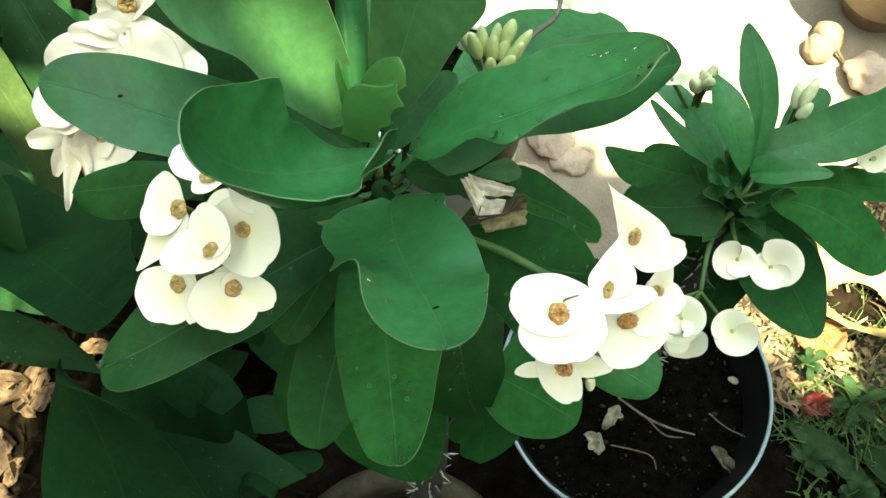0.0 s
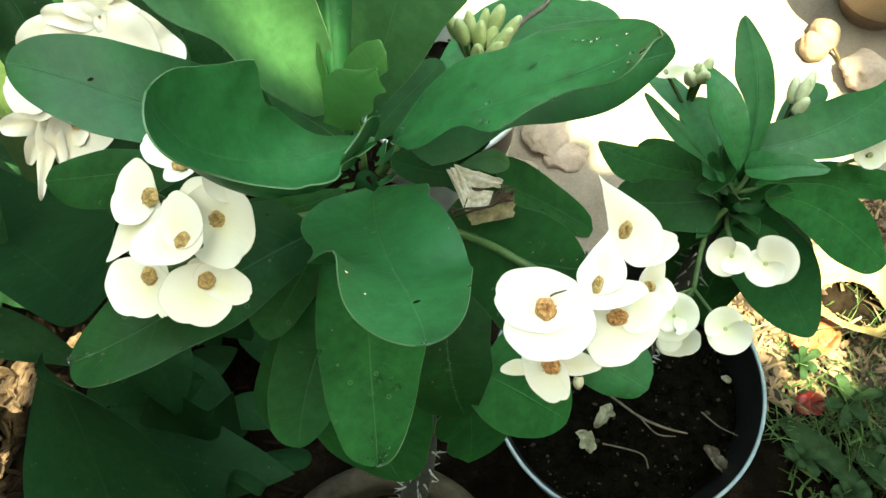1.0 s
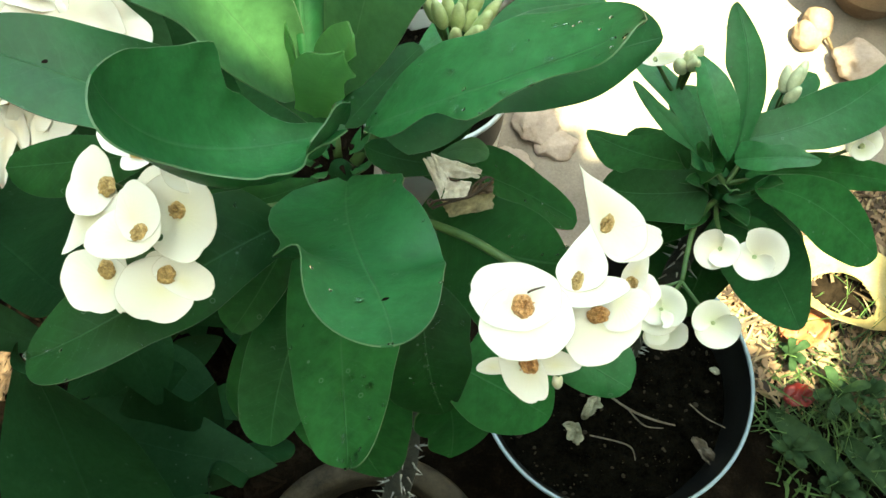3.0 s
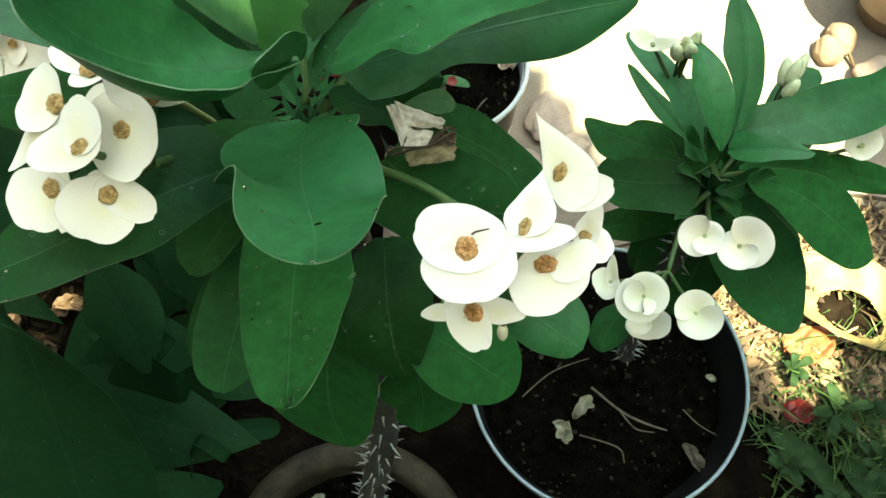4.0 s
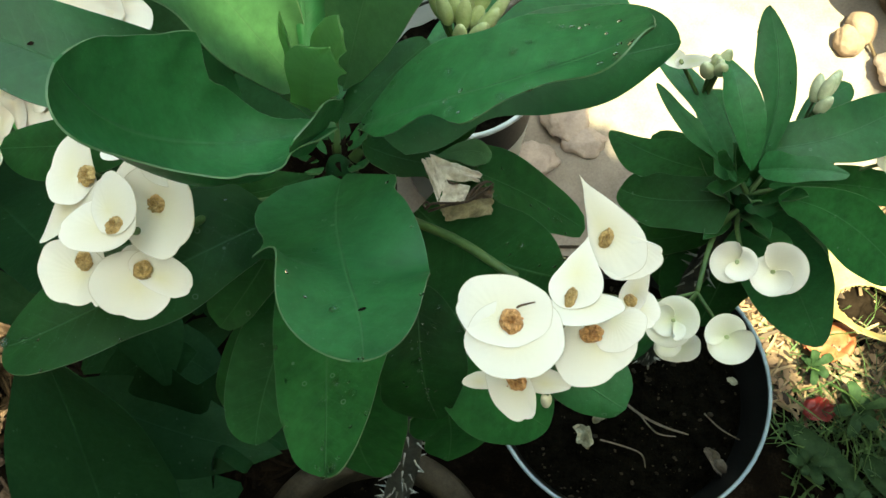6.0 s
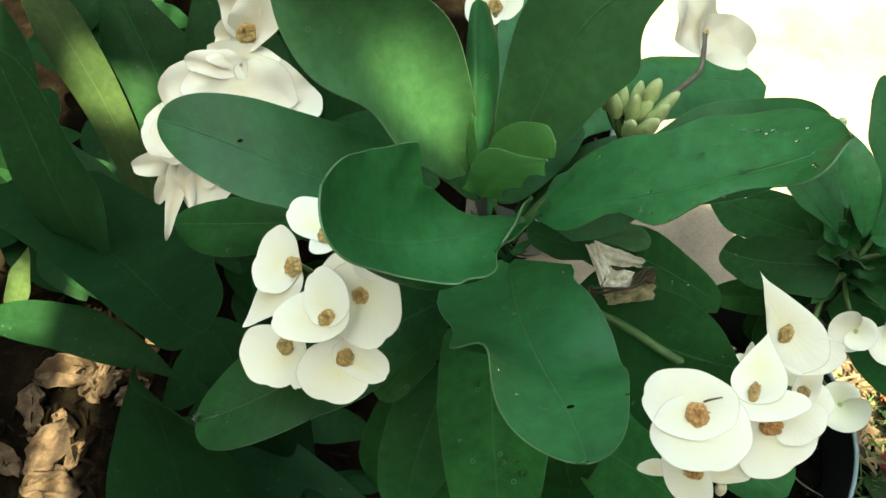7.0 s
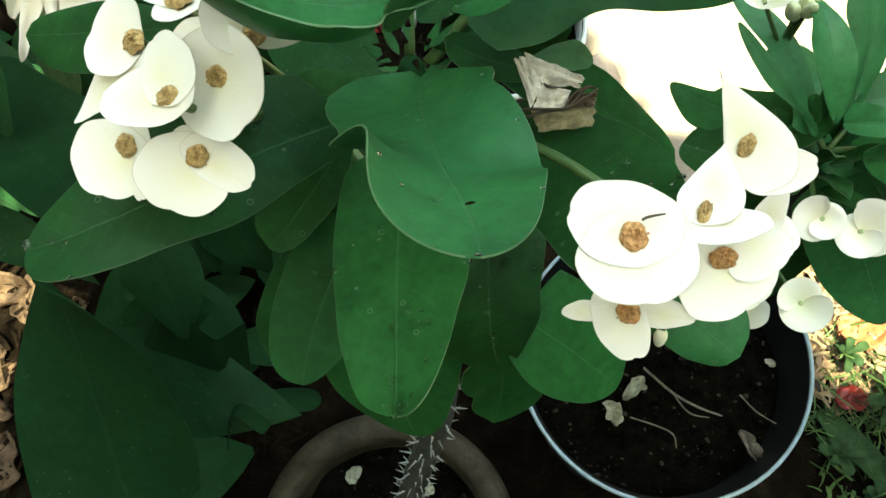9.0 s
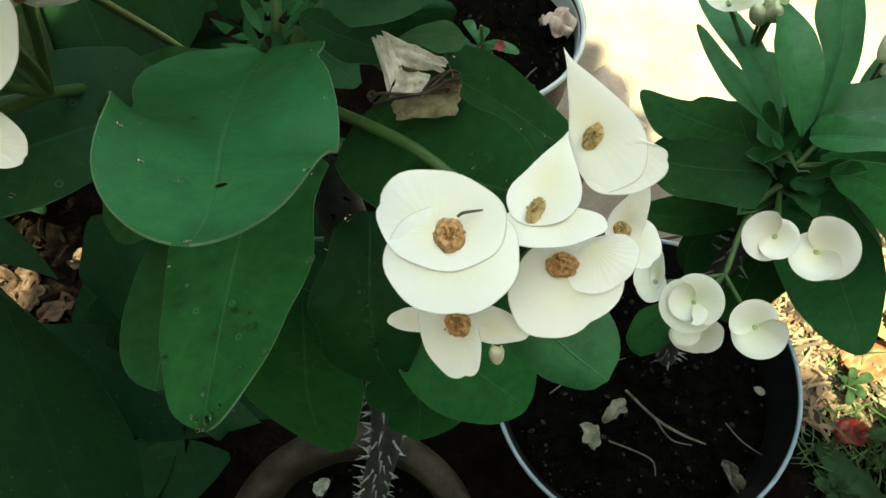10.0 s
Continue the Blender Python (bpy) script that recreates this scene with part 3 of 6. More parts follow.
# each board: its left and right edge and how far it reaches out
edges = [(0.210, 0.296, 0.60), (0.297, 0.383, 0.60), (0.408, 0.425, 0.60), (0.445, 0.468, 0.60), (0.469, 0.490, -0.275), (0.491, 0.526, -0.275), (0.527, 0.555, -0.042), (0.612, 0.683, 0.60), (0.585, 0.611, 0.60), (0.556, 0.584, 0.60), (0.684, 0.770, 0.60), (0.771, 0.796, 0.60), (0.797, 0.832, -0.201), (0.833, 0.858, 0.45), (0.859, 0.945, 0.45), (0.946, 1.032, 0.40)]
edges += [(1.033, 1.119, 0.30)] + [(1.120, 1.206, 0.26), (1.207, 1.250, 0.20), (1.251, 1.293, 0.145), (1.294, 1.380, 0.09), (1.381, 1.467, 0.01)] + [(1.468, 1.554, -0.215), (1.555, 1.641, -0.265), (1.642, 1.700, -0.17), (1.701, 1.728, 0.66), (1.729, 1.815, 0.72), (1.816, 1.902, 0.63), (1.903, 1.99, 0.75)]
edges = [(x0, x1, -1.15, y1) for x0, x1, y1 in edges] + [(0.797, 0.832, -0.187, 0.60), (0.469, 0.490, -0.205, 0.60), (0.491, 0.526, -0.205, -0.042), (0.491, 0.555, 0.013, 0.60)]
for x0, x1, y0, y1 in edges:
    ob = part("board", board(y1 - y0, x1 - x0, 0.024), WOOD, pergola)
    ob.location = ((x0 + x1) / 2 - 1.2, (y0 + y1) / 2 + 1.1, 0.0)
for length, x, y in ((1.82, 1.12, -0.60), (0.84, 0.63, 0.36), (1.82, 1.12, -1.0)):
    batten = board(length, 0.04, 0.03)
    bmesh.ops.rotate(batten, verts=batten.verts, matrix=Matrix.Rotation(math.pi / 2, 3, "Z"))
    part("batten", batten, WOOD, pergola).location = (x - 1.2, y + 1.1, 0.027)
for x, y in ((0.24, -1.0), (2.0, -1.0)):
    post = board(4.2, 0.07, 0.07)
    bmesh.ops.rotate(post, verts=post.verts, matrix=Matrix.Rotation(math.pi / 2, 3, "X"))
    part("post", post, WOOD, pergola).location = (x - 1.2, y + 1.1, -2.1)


# ---- pots ----
def pot(name, at, profile, material, label, rim=None, rim_material=None, inner=None, inner_material=None, wobble=0.0, seed=1):
    thing = empty(name, (*at, 0), label, "flower pot")
    part("body", lathe(profile, 72, wobble, seed), material, thing)
    if rim:
        part("rim", lathe(rim, 72, wobble, seed), rim_material or material, thing)
    if inner:
        part("inner_wall", lathe(inner, 72, wobble, seed), inner_material or material, thing, "inner wall, its shade put into the colour")
    return thing


pot("flower_pot", (-0.072, 0.329), [(0.0, 0.004), (0.085, 0.0), (0.09, 0.01), (0.112, 0.20), (0.112, 0.215)], CLAY,
               "worn brown clay pot with a thick rounded rim",
               rim=[(0.110, 0.212), (0.124, 0.214), (0.130, 0.222), (0.131, 0.245), (0.128, 0.256), (0.120, 0.261), (0.109, 0.259), (0.102, 0.252), (0.100, 0.235), (0.099, 0.12)], wobble=0.012, seed=4)
pot("flower_pot", (0.179, 0.543), [(0.0, 0.004), (0.10, 0.0), (0.104, 0.008), (0.139, 0.285), (0.1440, 0.3025)], BLUE,
               "large blue-grey plastic pot filled with dark soil",
               rim=[(0.1444 + 0.0021 * math.cos(0.45 * k), 0.3045 + 0.0026 * math.sin(0.45 * k)) for k in range(15)], rim_material=BLUE_RIM_LIT,
               inner=[(0.1428, 0.3035), (0.1415, 0.298), (0.1365, 0.285), (0.128, 0.19)], inner_material=INNER_SHADE)
pot("flower_pot", (-0.0387, 0.931), [(0.0, 0.026), (0.078, 0.023), (0.082, 0.03), (0.104, 0.285), (0.1045, 0.292)], GREY,
               "pale grey plastic pot with a small red-flowered plant",
               rim=[(0.104, 0.290), (0.1105, 0.291), (0.1125, 0.295), (0.1120, 0.3), (0.1095, 0.3015), (0.1070, 0.299), (0.1060, 0.296)],
                inner=[(0.1061, 0.2962), (0.1045, 0.285), (0.097, 0.2)], inner_material=INNER_SHADE)


def soil(at, r, z, seed, label):
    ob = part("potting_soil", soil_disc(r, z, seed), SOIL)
    ob.location = (*at, 0)
    rnd = random.Random(seed)
    bm = bmesh.new()
    for _ in range(int(30000 * r * r)):
        a, q = rnd.uniform(0, 6.28), r * math.sqrt(rnd.random()) * 0.97
        s = 0.0006 + 0.0036 * rnd.random() ** 3
        m = Matrix.Translation((q * math.cos(a), q * math.sin(a), z + rnd.uniform(-0.001, 0.006))) @ Euler([rnd.uniform(0, 6)] * 3).to_matrix().to_4x4() @ Matrix.Diagonal((s, s * rnd.uniform(0.5, 1), s * rnd.uniform(0.4, 0.8), 1))
        bmesh.ops.create_icosphere(bm, subdivisions=1, radius=1.0, matrix=m)
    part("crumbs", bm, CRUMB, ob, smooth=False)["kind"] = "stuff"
    return tagged(ob, label, "soil")


soil((-0.072, 0.329), 0.1, 0.205, 3, "dark potting soil in the clay pot")
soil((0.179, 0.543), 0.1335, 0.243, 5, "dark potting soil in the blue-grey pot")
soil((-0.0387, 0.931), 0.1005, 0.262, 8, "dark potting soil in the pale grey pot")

# ---- the large flowering spurge ----
plant = empty("crown_of_thorns_plant", (-0.072, 0.329, 0.205), "tall thorny spurge with dark green leaves and cream-white flowers", "potted plant")
STEM = [(-0.072, 0.329, 0.19), (-0.053, 0.362, 0.30), (-0.039, 0.389, 0.397), (-0.020, 0.418, 0.526), (-0.012, 0.447, 0.74), (-0.020, 0.462, 0.870)]
world_part("stem", tube(STEM, [0.0125, 0.012, 0.0115, 0.011, 0.010, 0.008], 14), BARK, plant, "grey-brown stem")


def thorns(points, r, count, seed, low=0.0, high=1.0, size=0.0085):
    rnd = random.Random(seed)
    pts = [Vector(p) for p in points]
    bm = bmesh.new()
    for k in range(count):
        q = (low + (high - low) * (k + rnd.random()) / count) * (len(pts) - 1)
        i = min(int(q), len(pts) - 2)
        c = pts[i].lerp(pts[i + 1], q - i)
        tan = (pts[i + 1] - pts[i]).normalized()
        a = k * 2.4 + rnd.uniform(-0.3, 0.3)
        x = tan.cross(Vector((0.3, 0.9, 0.2))).normalized()
        out = (x * math.cos(a) + tan.cross(x) * math.sin(a) + tan * rnd.uniform(-0.2, 0.3)).normalized()
        length = size * rnd.uniform(0.7, 1.3)
        m = Matrix.Translation(c + out * (r + length * 0.45)) @ out.to_track_quat("Z", "Y").to_matrix().to_4x4()
        bmesh.ops.create_cone(bm, cap_ends=True, segments=6, radius1=0.0011, radius2=0.00015, depth=length, matrix=m)
    return bm


world_part("thorns", thorns(STEM, 0.0105, 210, 2, 0.0, 0.86), THORN, plant, "pale grey thorns")["kind"] = "stuff"
world_part("shoot_tip", tube([(-0.0185, 0.459, 0.860), (-0.020, 0.462, 0.876), (-0.021, 0.464, 0.886)], [0.0085, 0.0070, 0.003], 12), LEAF_BROAD, plant, "green growing tip")

def stalk(plant, points, r0=0.0022, r1=0.0016, material=None, name="flower_stalk"):
    n = len(points) - 1
    return world_part(name, tube(points, [r0 + (r1 - r0) * i / n for i in range(n + 1)], 8), material or STALK, plant)


WET = []
WET.append(shaped_leaf(plant, ((-0.0060, 0.4575, 0.9233), (0.0285, 0.4448, 0.9653), (0.0595, 0.4596, 0.9595), (0.0778, 0.4638, 0.9715)), (-0.4361, -0.8990, 0.0401), 0.65, (0.0124, 0.0246, 0.0246, 0.0304, 0.0328, 0.0347), (0.0039, 0.0074, 0.0036, 0.0116, 0.0078, 0.0060, 0.0153, 0.0169), (-0.22, 0.01, -0.20, 0.21), (-0.20, -0.20, 0.02, 0.55), right_at=(0, 0.12, 0.24, 0.36, 0.48, 0.6, 0.8, 1.0)))
shaped_leaf(plant, ((-0.0081, 0.4445, 0.9438), (-0.0459, 0.4248, 0.9536), (-0.0502, 0.4087, 0.9887), (-0.0519, 0.4160, 1.0091)), (0.0928, 0.9239, -0.3713), -0.24, (0.0058, 0.0135, 0.0275, 0.0296, 0.0280, 0.0286, 0.0239, 0.0185, 0.0250), (0.0034, 0.0054, 0.0156, 0.0185, 0.0275, 0.0276, 0.0249, 0.0204, 0.0190), (0.66, 1.66, 1.68, 0.28), (0.61, 1.20, 0.34, 0.24), left_at=(0, 0.15, 0.28, 0.36, 0.42, 0.5, 0.6, 0.8, 1.0), right_at=(0, 0.15, 0.28, 0.36, 0.42, 0.5, 0.6, 0.8, 1.0))
# its margin folds up beside the shoot tip
leaf(plant, (-0.0136, 0.4262, 0.9640), (-0.0118, 0.4405, 0.9480), (-0.0102, 0.4520, 0.9345), (0.27, -0.07, 0.96), 0.0098, 0.0098, 0.0008, 0.0008, s0=0.52, full=0.6, point=0.6)
SPOTTED = shaped_leaf(plant, ((-0.0467, 0.4609, 0.9131), (-0.0697, 0.4500, 0.9416), (-0.0987, 0.4549, 0.9628), (-0.1254, 0.4606, 0.9608)), (-0.1747, 0.9491, 0.2621), 0.17, (0.0112, 0.0118, 0.0129, 0.0151, 0.0135, 0.0107), (0.0222, 0.0223, 0.0203, 0.0181, 0.0151, 0.0125), (0.03, 0.01, 0.06, 0.02), (0.01, 0.02, -0.01, 0.11))
shaped_leaf(plant, ((-0.0343, 0.4868, 0.8966), (-0.0488, 0.4866, 0.9324), (-0.0580, 0.4981, 0.9569), (-0.0820, 0.4888, 1.0014)), (-0.5180, -0.1660, 0.8391), 0.17, (0.0037, 0.0149, 0.0226, 0.0258, 0.0210, 0.0176), (0.0046, 0.0148, 0.0221, 0.0203, 0.0245, 0.0146), (-0.85, -1.33, -0.94, -0.69), (-0.85, -1.03, -0.88, -0.54), material=LEAF_BRIGHT)
leaf(plant, (-0.0291, 0.4781, 0.91), (-0.0301, 0.5012, 0.93), (-0.0321, 0.525, 0.95), (0.882, 0.341, -0.326), 0.0035, 0.0097, -0.0062, -0.0062, s0=0.60)
leaf(plant, (-0.0275, 0.4714, 0.92), (-0.0279, 0.4718, 0.94), (-0.0281, 0.4746, 0.955), (1, -0.014, 0.019), 0.0017, 0.0013, 0.0010, 0.0010, s0=0.45, point=1.00, material=LEAF_YOUNG)
shaped_leaf(plant, ((-0.0193, 0.4845, 0.9021), (-0.0038, 0.4951, 0.9526), (0.0026, 0.5066, 0.9818), (0.0266, 0.5002, 0.9840)), (0.8167, -0.5249, -0.2396), -0.42, (0.0079, 0.0149, 0.0177, 0.0193, 0.0212, 0.0230), (0.0042, 0.0148, 0.0196, 0.0227, 0.0165, 0.0091), (-0.10, 0.06, 0.04, 0.03), (0.17, 0.04, 0.13, 0.04), material=LEAF_BRIGHT)
shaped_leaf(plant, ((-0.0264, 0.4713, 0.9085), (-0.0219, 0.4653, 0.9313), (-0.0169, 0.4604, 0.9533), (-0.0025, 0.4427, 0.9835)), (0.8767, -0.1723, -0.4491), 0.31, (0.0079, 0.0069, 0.0082, 0.0086, 0.0046, 0.0003), (0.0093, 0.0056, 0.0092, 0.0075, 0.0089, 0.0003), (0.13, 0.14, -0.39, -0.03), (0.12, -0.06, -0.28, 0.11), material=LEAF_YOUNG)
shaped_leaf(plant, ((-0.0232, 0.4765, 0.9159), (-0.0166, 0.4695, 0.9405), (-0.0063, 0.4625, 0.9620), (-0.0014, 0.4493, 0.9815)), (0.4680, -0.7575, -0.4552), 0.41, (0.0058, 0.0073, 0.0089, 0.0079, 0.0060, 0.0054), (0.0059, 0.0050, 0.0043, 0.0040, 0.0050, 0.0071), (0.09, 0.08, -0.08, -0.08), (0.01, 0.02, 0.03, 0.04), material=LEAF_YOUNG)
leaf(plant, (-0.009, 0.4639, 0.9), (0.0023, 0.4633, 0.893), (0.0205, 0.4624, 0.89), (-0.091, -0.988, -0.126), 0.0069, 0.0067, -0.0004, -0.0004, s0=0.50, full=0.5, material=LEAF_SHADE)
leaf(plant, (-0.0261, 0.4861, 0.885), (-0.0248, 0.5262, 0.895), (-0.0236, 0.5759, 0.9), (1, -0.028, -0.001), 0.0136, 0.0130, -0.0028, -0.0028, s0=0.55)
leaf(plant, (-0.0154, 0.4836, 0.872), (0.0111, 0.5003, 0.878), (0.0398, 0.5166, 0.882), (0.523, -0.848, -0.088), 0.0126, 0.0118, -0.0011, -0.0011, s0=0.50, material=LEAF_SHADE)
leaf(plant, (-0.0219, 0.484, 0.88), (-0.008, 0.5002, 0.885), (0.008, 0.5164, 0.89), (0.741, -0.67, -0.043), 0.0103, 0.0086, -0.0006, -0.0006, s0=0.50, full=0.5, material=LEAF_SHADE)
leaf(plant, (-0.0302, 0.4841, 0.88), (-0.0447, 0.4978, 0.89), (-0.0627, 0.5038, 0.9), (0.39, 0.888, -0.243), 0.0097, 0.0116, 0.0011, 0.0011, s0=0.50, full=0.5, material=LEAF_SHADE)
WET.append(shaped_leaf(plant, ((-0.0140, 0.4483, 0.9031), (-0.0093, 0.4100, 0.9311), (0.0079, 0.3956, 0.9464), (0.0136, 0.3699, 0.9659)), (-0.3683, 0.7115, -0.5985), 0.13, (0.0088, 0.0137, 0.0218, 0.0205, 0.0224, 0.0234, 0.0227, 0.0178, 0.0143), (0.0092, 0.0182, 0.0249, 0.0248, 0.0216, 0.0248, 0.0224, 0.0224, 0.0166), (0.57, 0.36, 0.27, -0.12), (0.94, 0.18, 0.88, 0.19), left_at=(0, 0.08, 0.15, 0.22, 0.3, 0.42, 0.6, 0.8, 1.0), right_at=(0, 0.08, 0.15, 0.22, 0.3, 0.42, 0.6, 0.8, 1.0)))
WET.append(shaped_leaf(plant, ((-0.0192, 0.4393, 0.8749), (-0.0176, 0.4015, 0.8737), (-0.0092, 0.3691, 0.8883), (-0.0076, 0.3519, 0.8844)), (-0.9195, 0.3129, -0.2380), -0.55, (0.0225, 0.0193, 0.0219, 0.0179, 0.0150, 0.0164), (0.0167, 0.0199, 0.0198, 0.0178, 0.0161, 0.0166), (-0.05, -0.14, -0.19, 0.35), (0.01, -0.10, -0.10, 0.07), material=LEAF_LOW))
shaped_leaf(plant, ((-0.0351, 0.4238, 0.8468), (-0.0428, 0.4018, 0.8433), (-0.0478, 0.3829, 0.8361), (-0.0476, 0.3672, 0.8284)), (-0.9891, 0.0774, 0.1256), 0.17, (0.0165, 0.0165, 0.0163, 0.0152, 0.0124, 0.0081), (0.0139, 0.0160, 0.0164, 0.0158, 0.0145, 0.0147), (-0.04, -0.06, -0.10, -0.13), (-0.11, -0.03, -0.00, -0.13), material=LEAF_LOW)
leaf(plant, (-0.0403, 0.4344, 0.85), (-0.06, 0.4019, 0.82), (-0.0661, 0.379, 0.785), (-0.964, 0.013, 0.266), 0.0139, 0.0114, -0.0053, -0.0053, s0=0.62, material=LEAF_SHADE)
WET.append(shaped_leaf(plant, ((0.0075, 0.4374, 0.8350), (0.0134, 0.4065, 0.8300), (0.0116, 0.3999, 0.8150), (0.0195, 0.3919, 0.7850)), (-0.9585, -0.2690, 0.0942), -0.15, (0.0228, 0.0210, 0.0196, 0.0200, 0.0170, 0.0125), (0.0106, 0.0142, 0.0206, 0.0196, 0.0252, 0.0231), (0.01, -0.02, 0.13, 0.24), (0.07, 0.05, -0.25, -0.18), blunt=4, material=LEAF_SHADE))
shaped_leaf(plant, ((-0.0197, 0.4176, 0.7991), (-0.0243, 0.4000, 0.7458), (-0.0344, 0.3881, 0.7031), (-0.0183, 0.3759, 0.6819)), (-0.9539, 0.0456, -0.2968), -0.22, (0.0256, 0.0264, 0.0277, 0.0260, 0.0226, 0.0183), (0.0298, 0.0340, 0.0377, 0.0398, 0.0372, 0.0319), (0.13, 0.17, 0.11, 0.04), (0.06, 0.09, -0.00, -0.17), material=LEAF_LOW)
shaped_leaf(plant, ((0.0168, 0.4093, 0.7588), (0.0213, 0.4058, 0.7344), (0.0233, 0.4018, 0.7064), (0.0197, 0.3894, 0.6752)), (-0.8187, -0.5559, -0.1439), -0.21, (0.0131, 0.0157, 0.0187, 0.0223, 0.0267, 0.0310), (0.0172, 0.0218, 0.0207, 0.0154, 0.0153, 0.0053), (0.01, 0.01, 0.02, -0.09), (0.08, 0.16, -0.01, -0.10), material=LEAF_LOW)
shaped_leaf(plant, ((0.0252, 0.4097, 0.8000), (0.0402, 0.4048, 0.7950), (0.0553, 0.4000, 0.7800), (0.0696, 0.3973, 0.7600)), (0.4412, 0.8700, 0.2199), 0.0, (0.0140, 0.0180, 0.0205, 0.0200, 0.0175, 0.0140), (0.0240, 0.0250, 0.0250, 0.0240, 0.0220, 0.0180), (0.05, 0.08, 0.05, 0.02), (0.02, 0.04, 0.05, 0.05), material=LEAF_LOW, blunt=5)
leaf(plant, (0.046, 0.4104, 0.888), (0.0676, 0.3945, 0.88), (0.0881, 0.3853, 0.87), (-0.56, -0.751, -0.348), 0.0153, 0.0106, -0.0043, -0.0043, s0=0.60)
WET.append(shaped_leaf(plant, ((-0.0365, 0.4344, 0.8940), (-0.0605, 0.4108, 0.9110), (-0.0870, 0.3868, 0.9111), (-0.1119, 0.3793, 0.9038)), (-0.3076, 0.9462, 0.1009), -0.44, (0.0083, 0.0123, 0.0163, 0.0146, 0.0156, 0.0189), (0.0147, 0.0211, 0.0207, 0.0179, 0.0160, 0.0133), (0.07, 0.07, 0.03, 0.29), (0.09, 0.08, 0.04, 0.07), material=LEAF_SHADE))
leaf(plant, (-0.0275, 0.4557, 0.89), (-0.0519, 0.4508, 0.88), (-0.0862, 0.4532, 0.865), (-0.149, 0.921, 0.361), 0.0122, 0.0090, -0.0034, -0.0034, s0=0.60, material=LEAF_SHADE)
leaf(plant, (-0.034, 0.443, 0.885), (-0.0464, 0.4244, 0.87), (-0.0603, 0.4042, 0.86), (-0.847, 0.524, 0.093), 0.0089, 0.0169, -0.0007, -0.0007, s0=0.60, material=LEAF_SHADE)
leaf(plant, (-0.0825, 0.4597, 0.9), (-0.1132, 0.4581, 0.895), (-0.1504, 0.4594, 0.885), (-0.08, 0.923, 0.377), 0.0129, 0.0103, -0.0033, -0.0033, s0=0.60, material=LEAF_SHADE)
WET.append(shaped_leaf(plant, ((0.0102, 0.4502, 0.8783), (0.0246, 0.4368, 0.8760), (0.0450, 0.4267, 0.8848), (0.0647, 0.4154, 0.9111)), (-0.6404, -0.7091, -0.2950), 0.29, (0.0285, 0.0251, 0.0199, 0.0196, 0.0152, 0.0010), (0.0173, 0.0198, 0.0192, 0.0253, 0.0338, 0.0393), (-0.00, 0.10, 0.07, -0.22), (0.04, 0.08, 0.01, 0.01), material=LEAF_SHADE))
WET.append(leaf(plant, (-0.0055, 0.4688, 0.885), (0.0333, 0.4773, 0.858), (0.0772, 0.474, 0.82), (-0.05, -0.997, -0.066), 0.0132, 0.0149, -0.0002, -0.0002, s0=0.60, material=LEAF_SHADE))
shaped_leaf(plant, ((-0.0030, 0.4664, 0.9094), (0.0256, 0.4706, 0.9221), (0.0557, 0.4869, 0.9170), (0.1002, 0.5115, 0.9037)), (0.0161, -0.8256, -0.5640), -0.19, (0.0107, 0.0124, 0.0149, 0.0218, 0.0205, 0.0203), (0.0116, 0.0139, 0.0091, 0.0138, 0.0158, 0.0099), (-0.04, -0.04, -0.23, -0.19), (-0.07, -0.10, -0.17, -0.37))
leaf(plant, (0.0038, 0.5107, 0.885), (0.039, 0.5534, 0.872), (0.0909, 0.5712, 0.85), (0.44, -0.892, -0.099), 0.0144, 0.0203, -0.0040, -0.0040, s0=0.60)
leaf(plant, (-0.017, 0.4688, 0.89), (0.0054, 0.4765, 0.885), (0.0294, 0.4872, 0.88), (0.071, -0.585, -0.808), 0.0052, 0.0112, -0.0057, -0.0057, s0=0.60, material=LEAF_SHADE)
leaf(plant, (0.0150, 0.4640, 0.892), (0.0274, 0.4660, 0.896), (0.0362, 0.4655, 0.8935), (0.05, -0.99, 0.05), 0.0052, 0.0056, -0.0006, -0.0006, s0=0.62, material=LEAF_BRIGHT)

LEFT_HEADS, RIGHT_HEADS, OLD_HEADS = [], [], []
LEFT_HEADS.append((flower(plant, (-0.054, 0.4146, 0.945), (-0.194, -0.538, 0.821), (0.755, -0.616, -0.225), 0.0127, ((355, 1.24, 1.02, 0.83, 0, 0.32, 0.06), (131, 1.05, 0.94, 0.58, 0, 0.10, 0.18))), (-0.194, -0.538, 0.821)))
LEFT_HEADS.append((flower(plant, (-0.061, 0.4043, 0.951), (-0.320, -0.137, 0.938), (-0.887, 0.390, -0.246), 0.0123, ((28, 1.45, 0.66, 0.65, 0, 0.04, -0.10), (325, 1.14, 0.61, 0.31, 0, 0.14, -0.21))), (-0.320, -0.137, 0.938)))
LEFT_HEADS.append((flower(plant, (-0.0577, 0.3979, 0.936), (0.354, -0.523, 0.775), (-0.525, -0.797, -0.298), 0.0128, ((197, 0.55, 0.57, 0.16, 0, 0.0, -0.02), (18, 1.17, 0.86, 0.37, 0, 0.03, -0.13), (95, 1.12, 0.44, 0.35, 0, 0.05, 0.12))), (0.354, -0.523, 0.775)))
LEFT_HEADS.append((flower(plant, (-0.0779, 0.4009, 0.931), (-0.145, -0.493, 0.858), (0.176, -0.866, -0.468), 0.0136, ((359, 1.03, 0.29, 0.71, 0, 0.02, 0.22), (342, 1.03, 0.85, 0.40, 0, 0.03, -0.26))), (-0.145, -0.493, 0.858)))
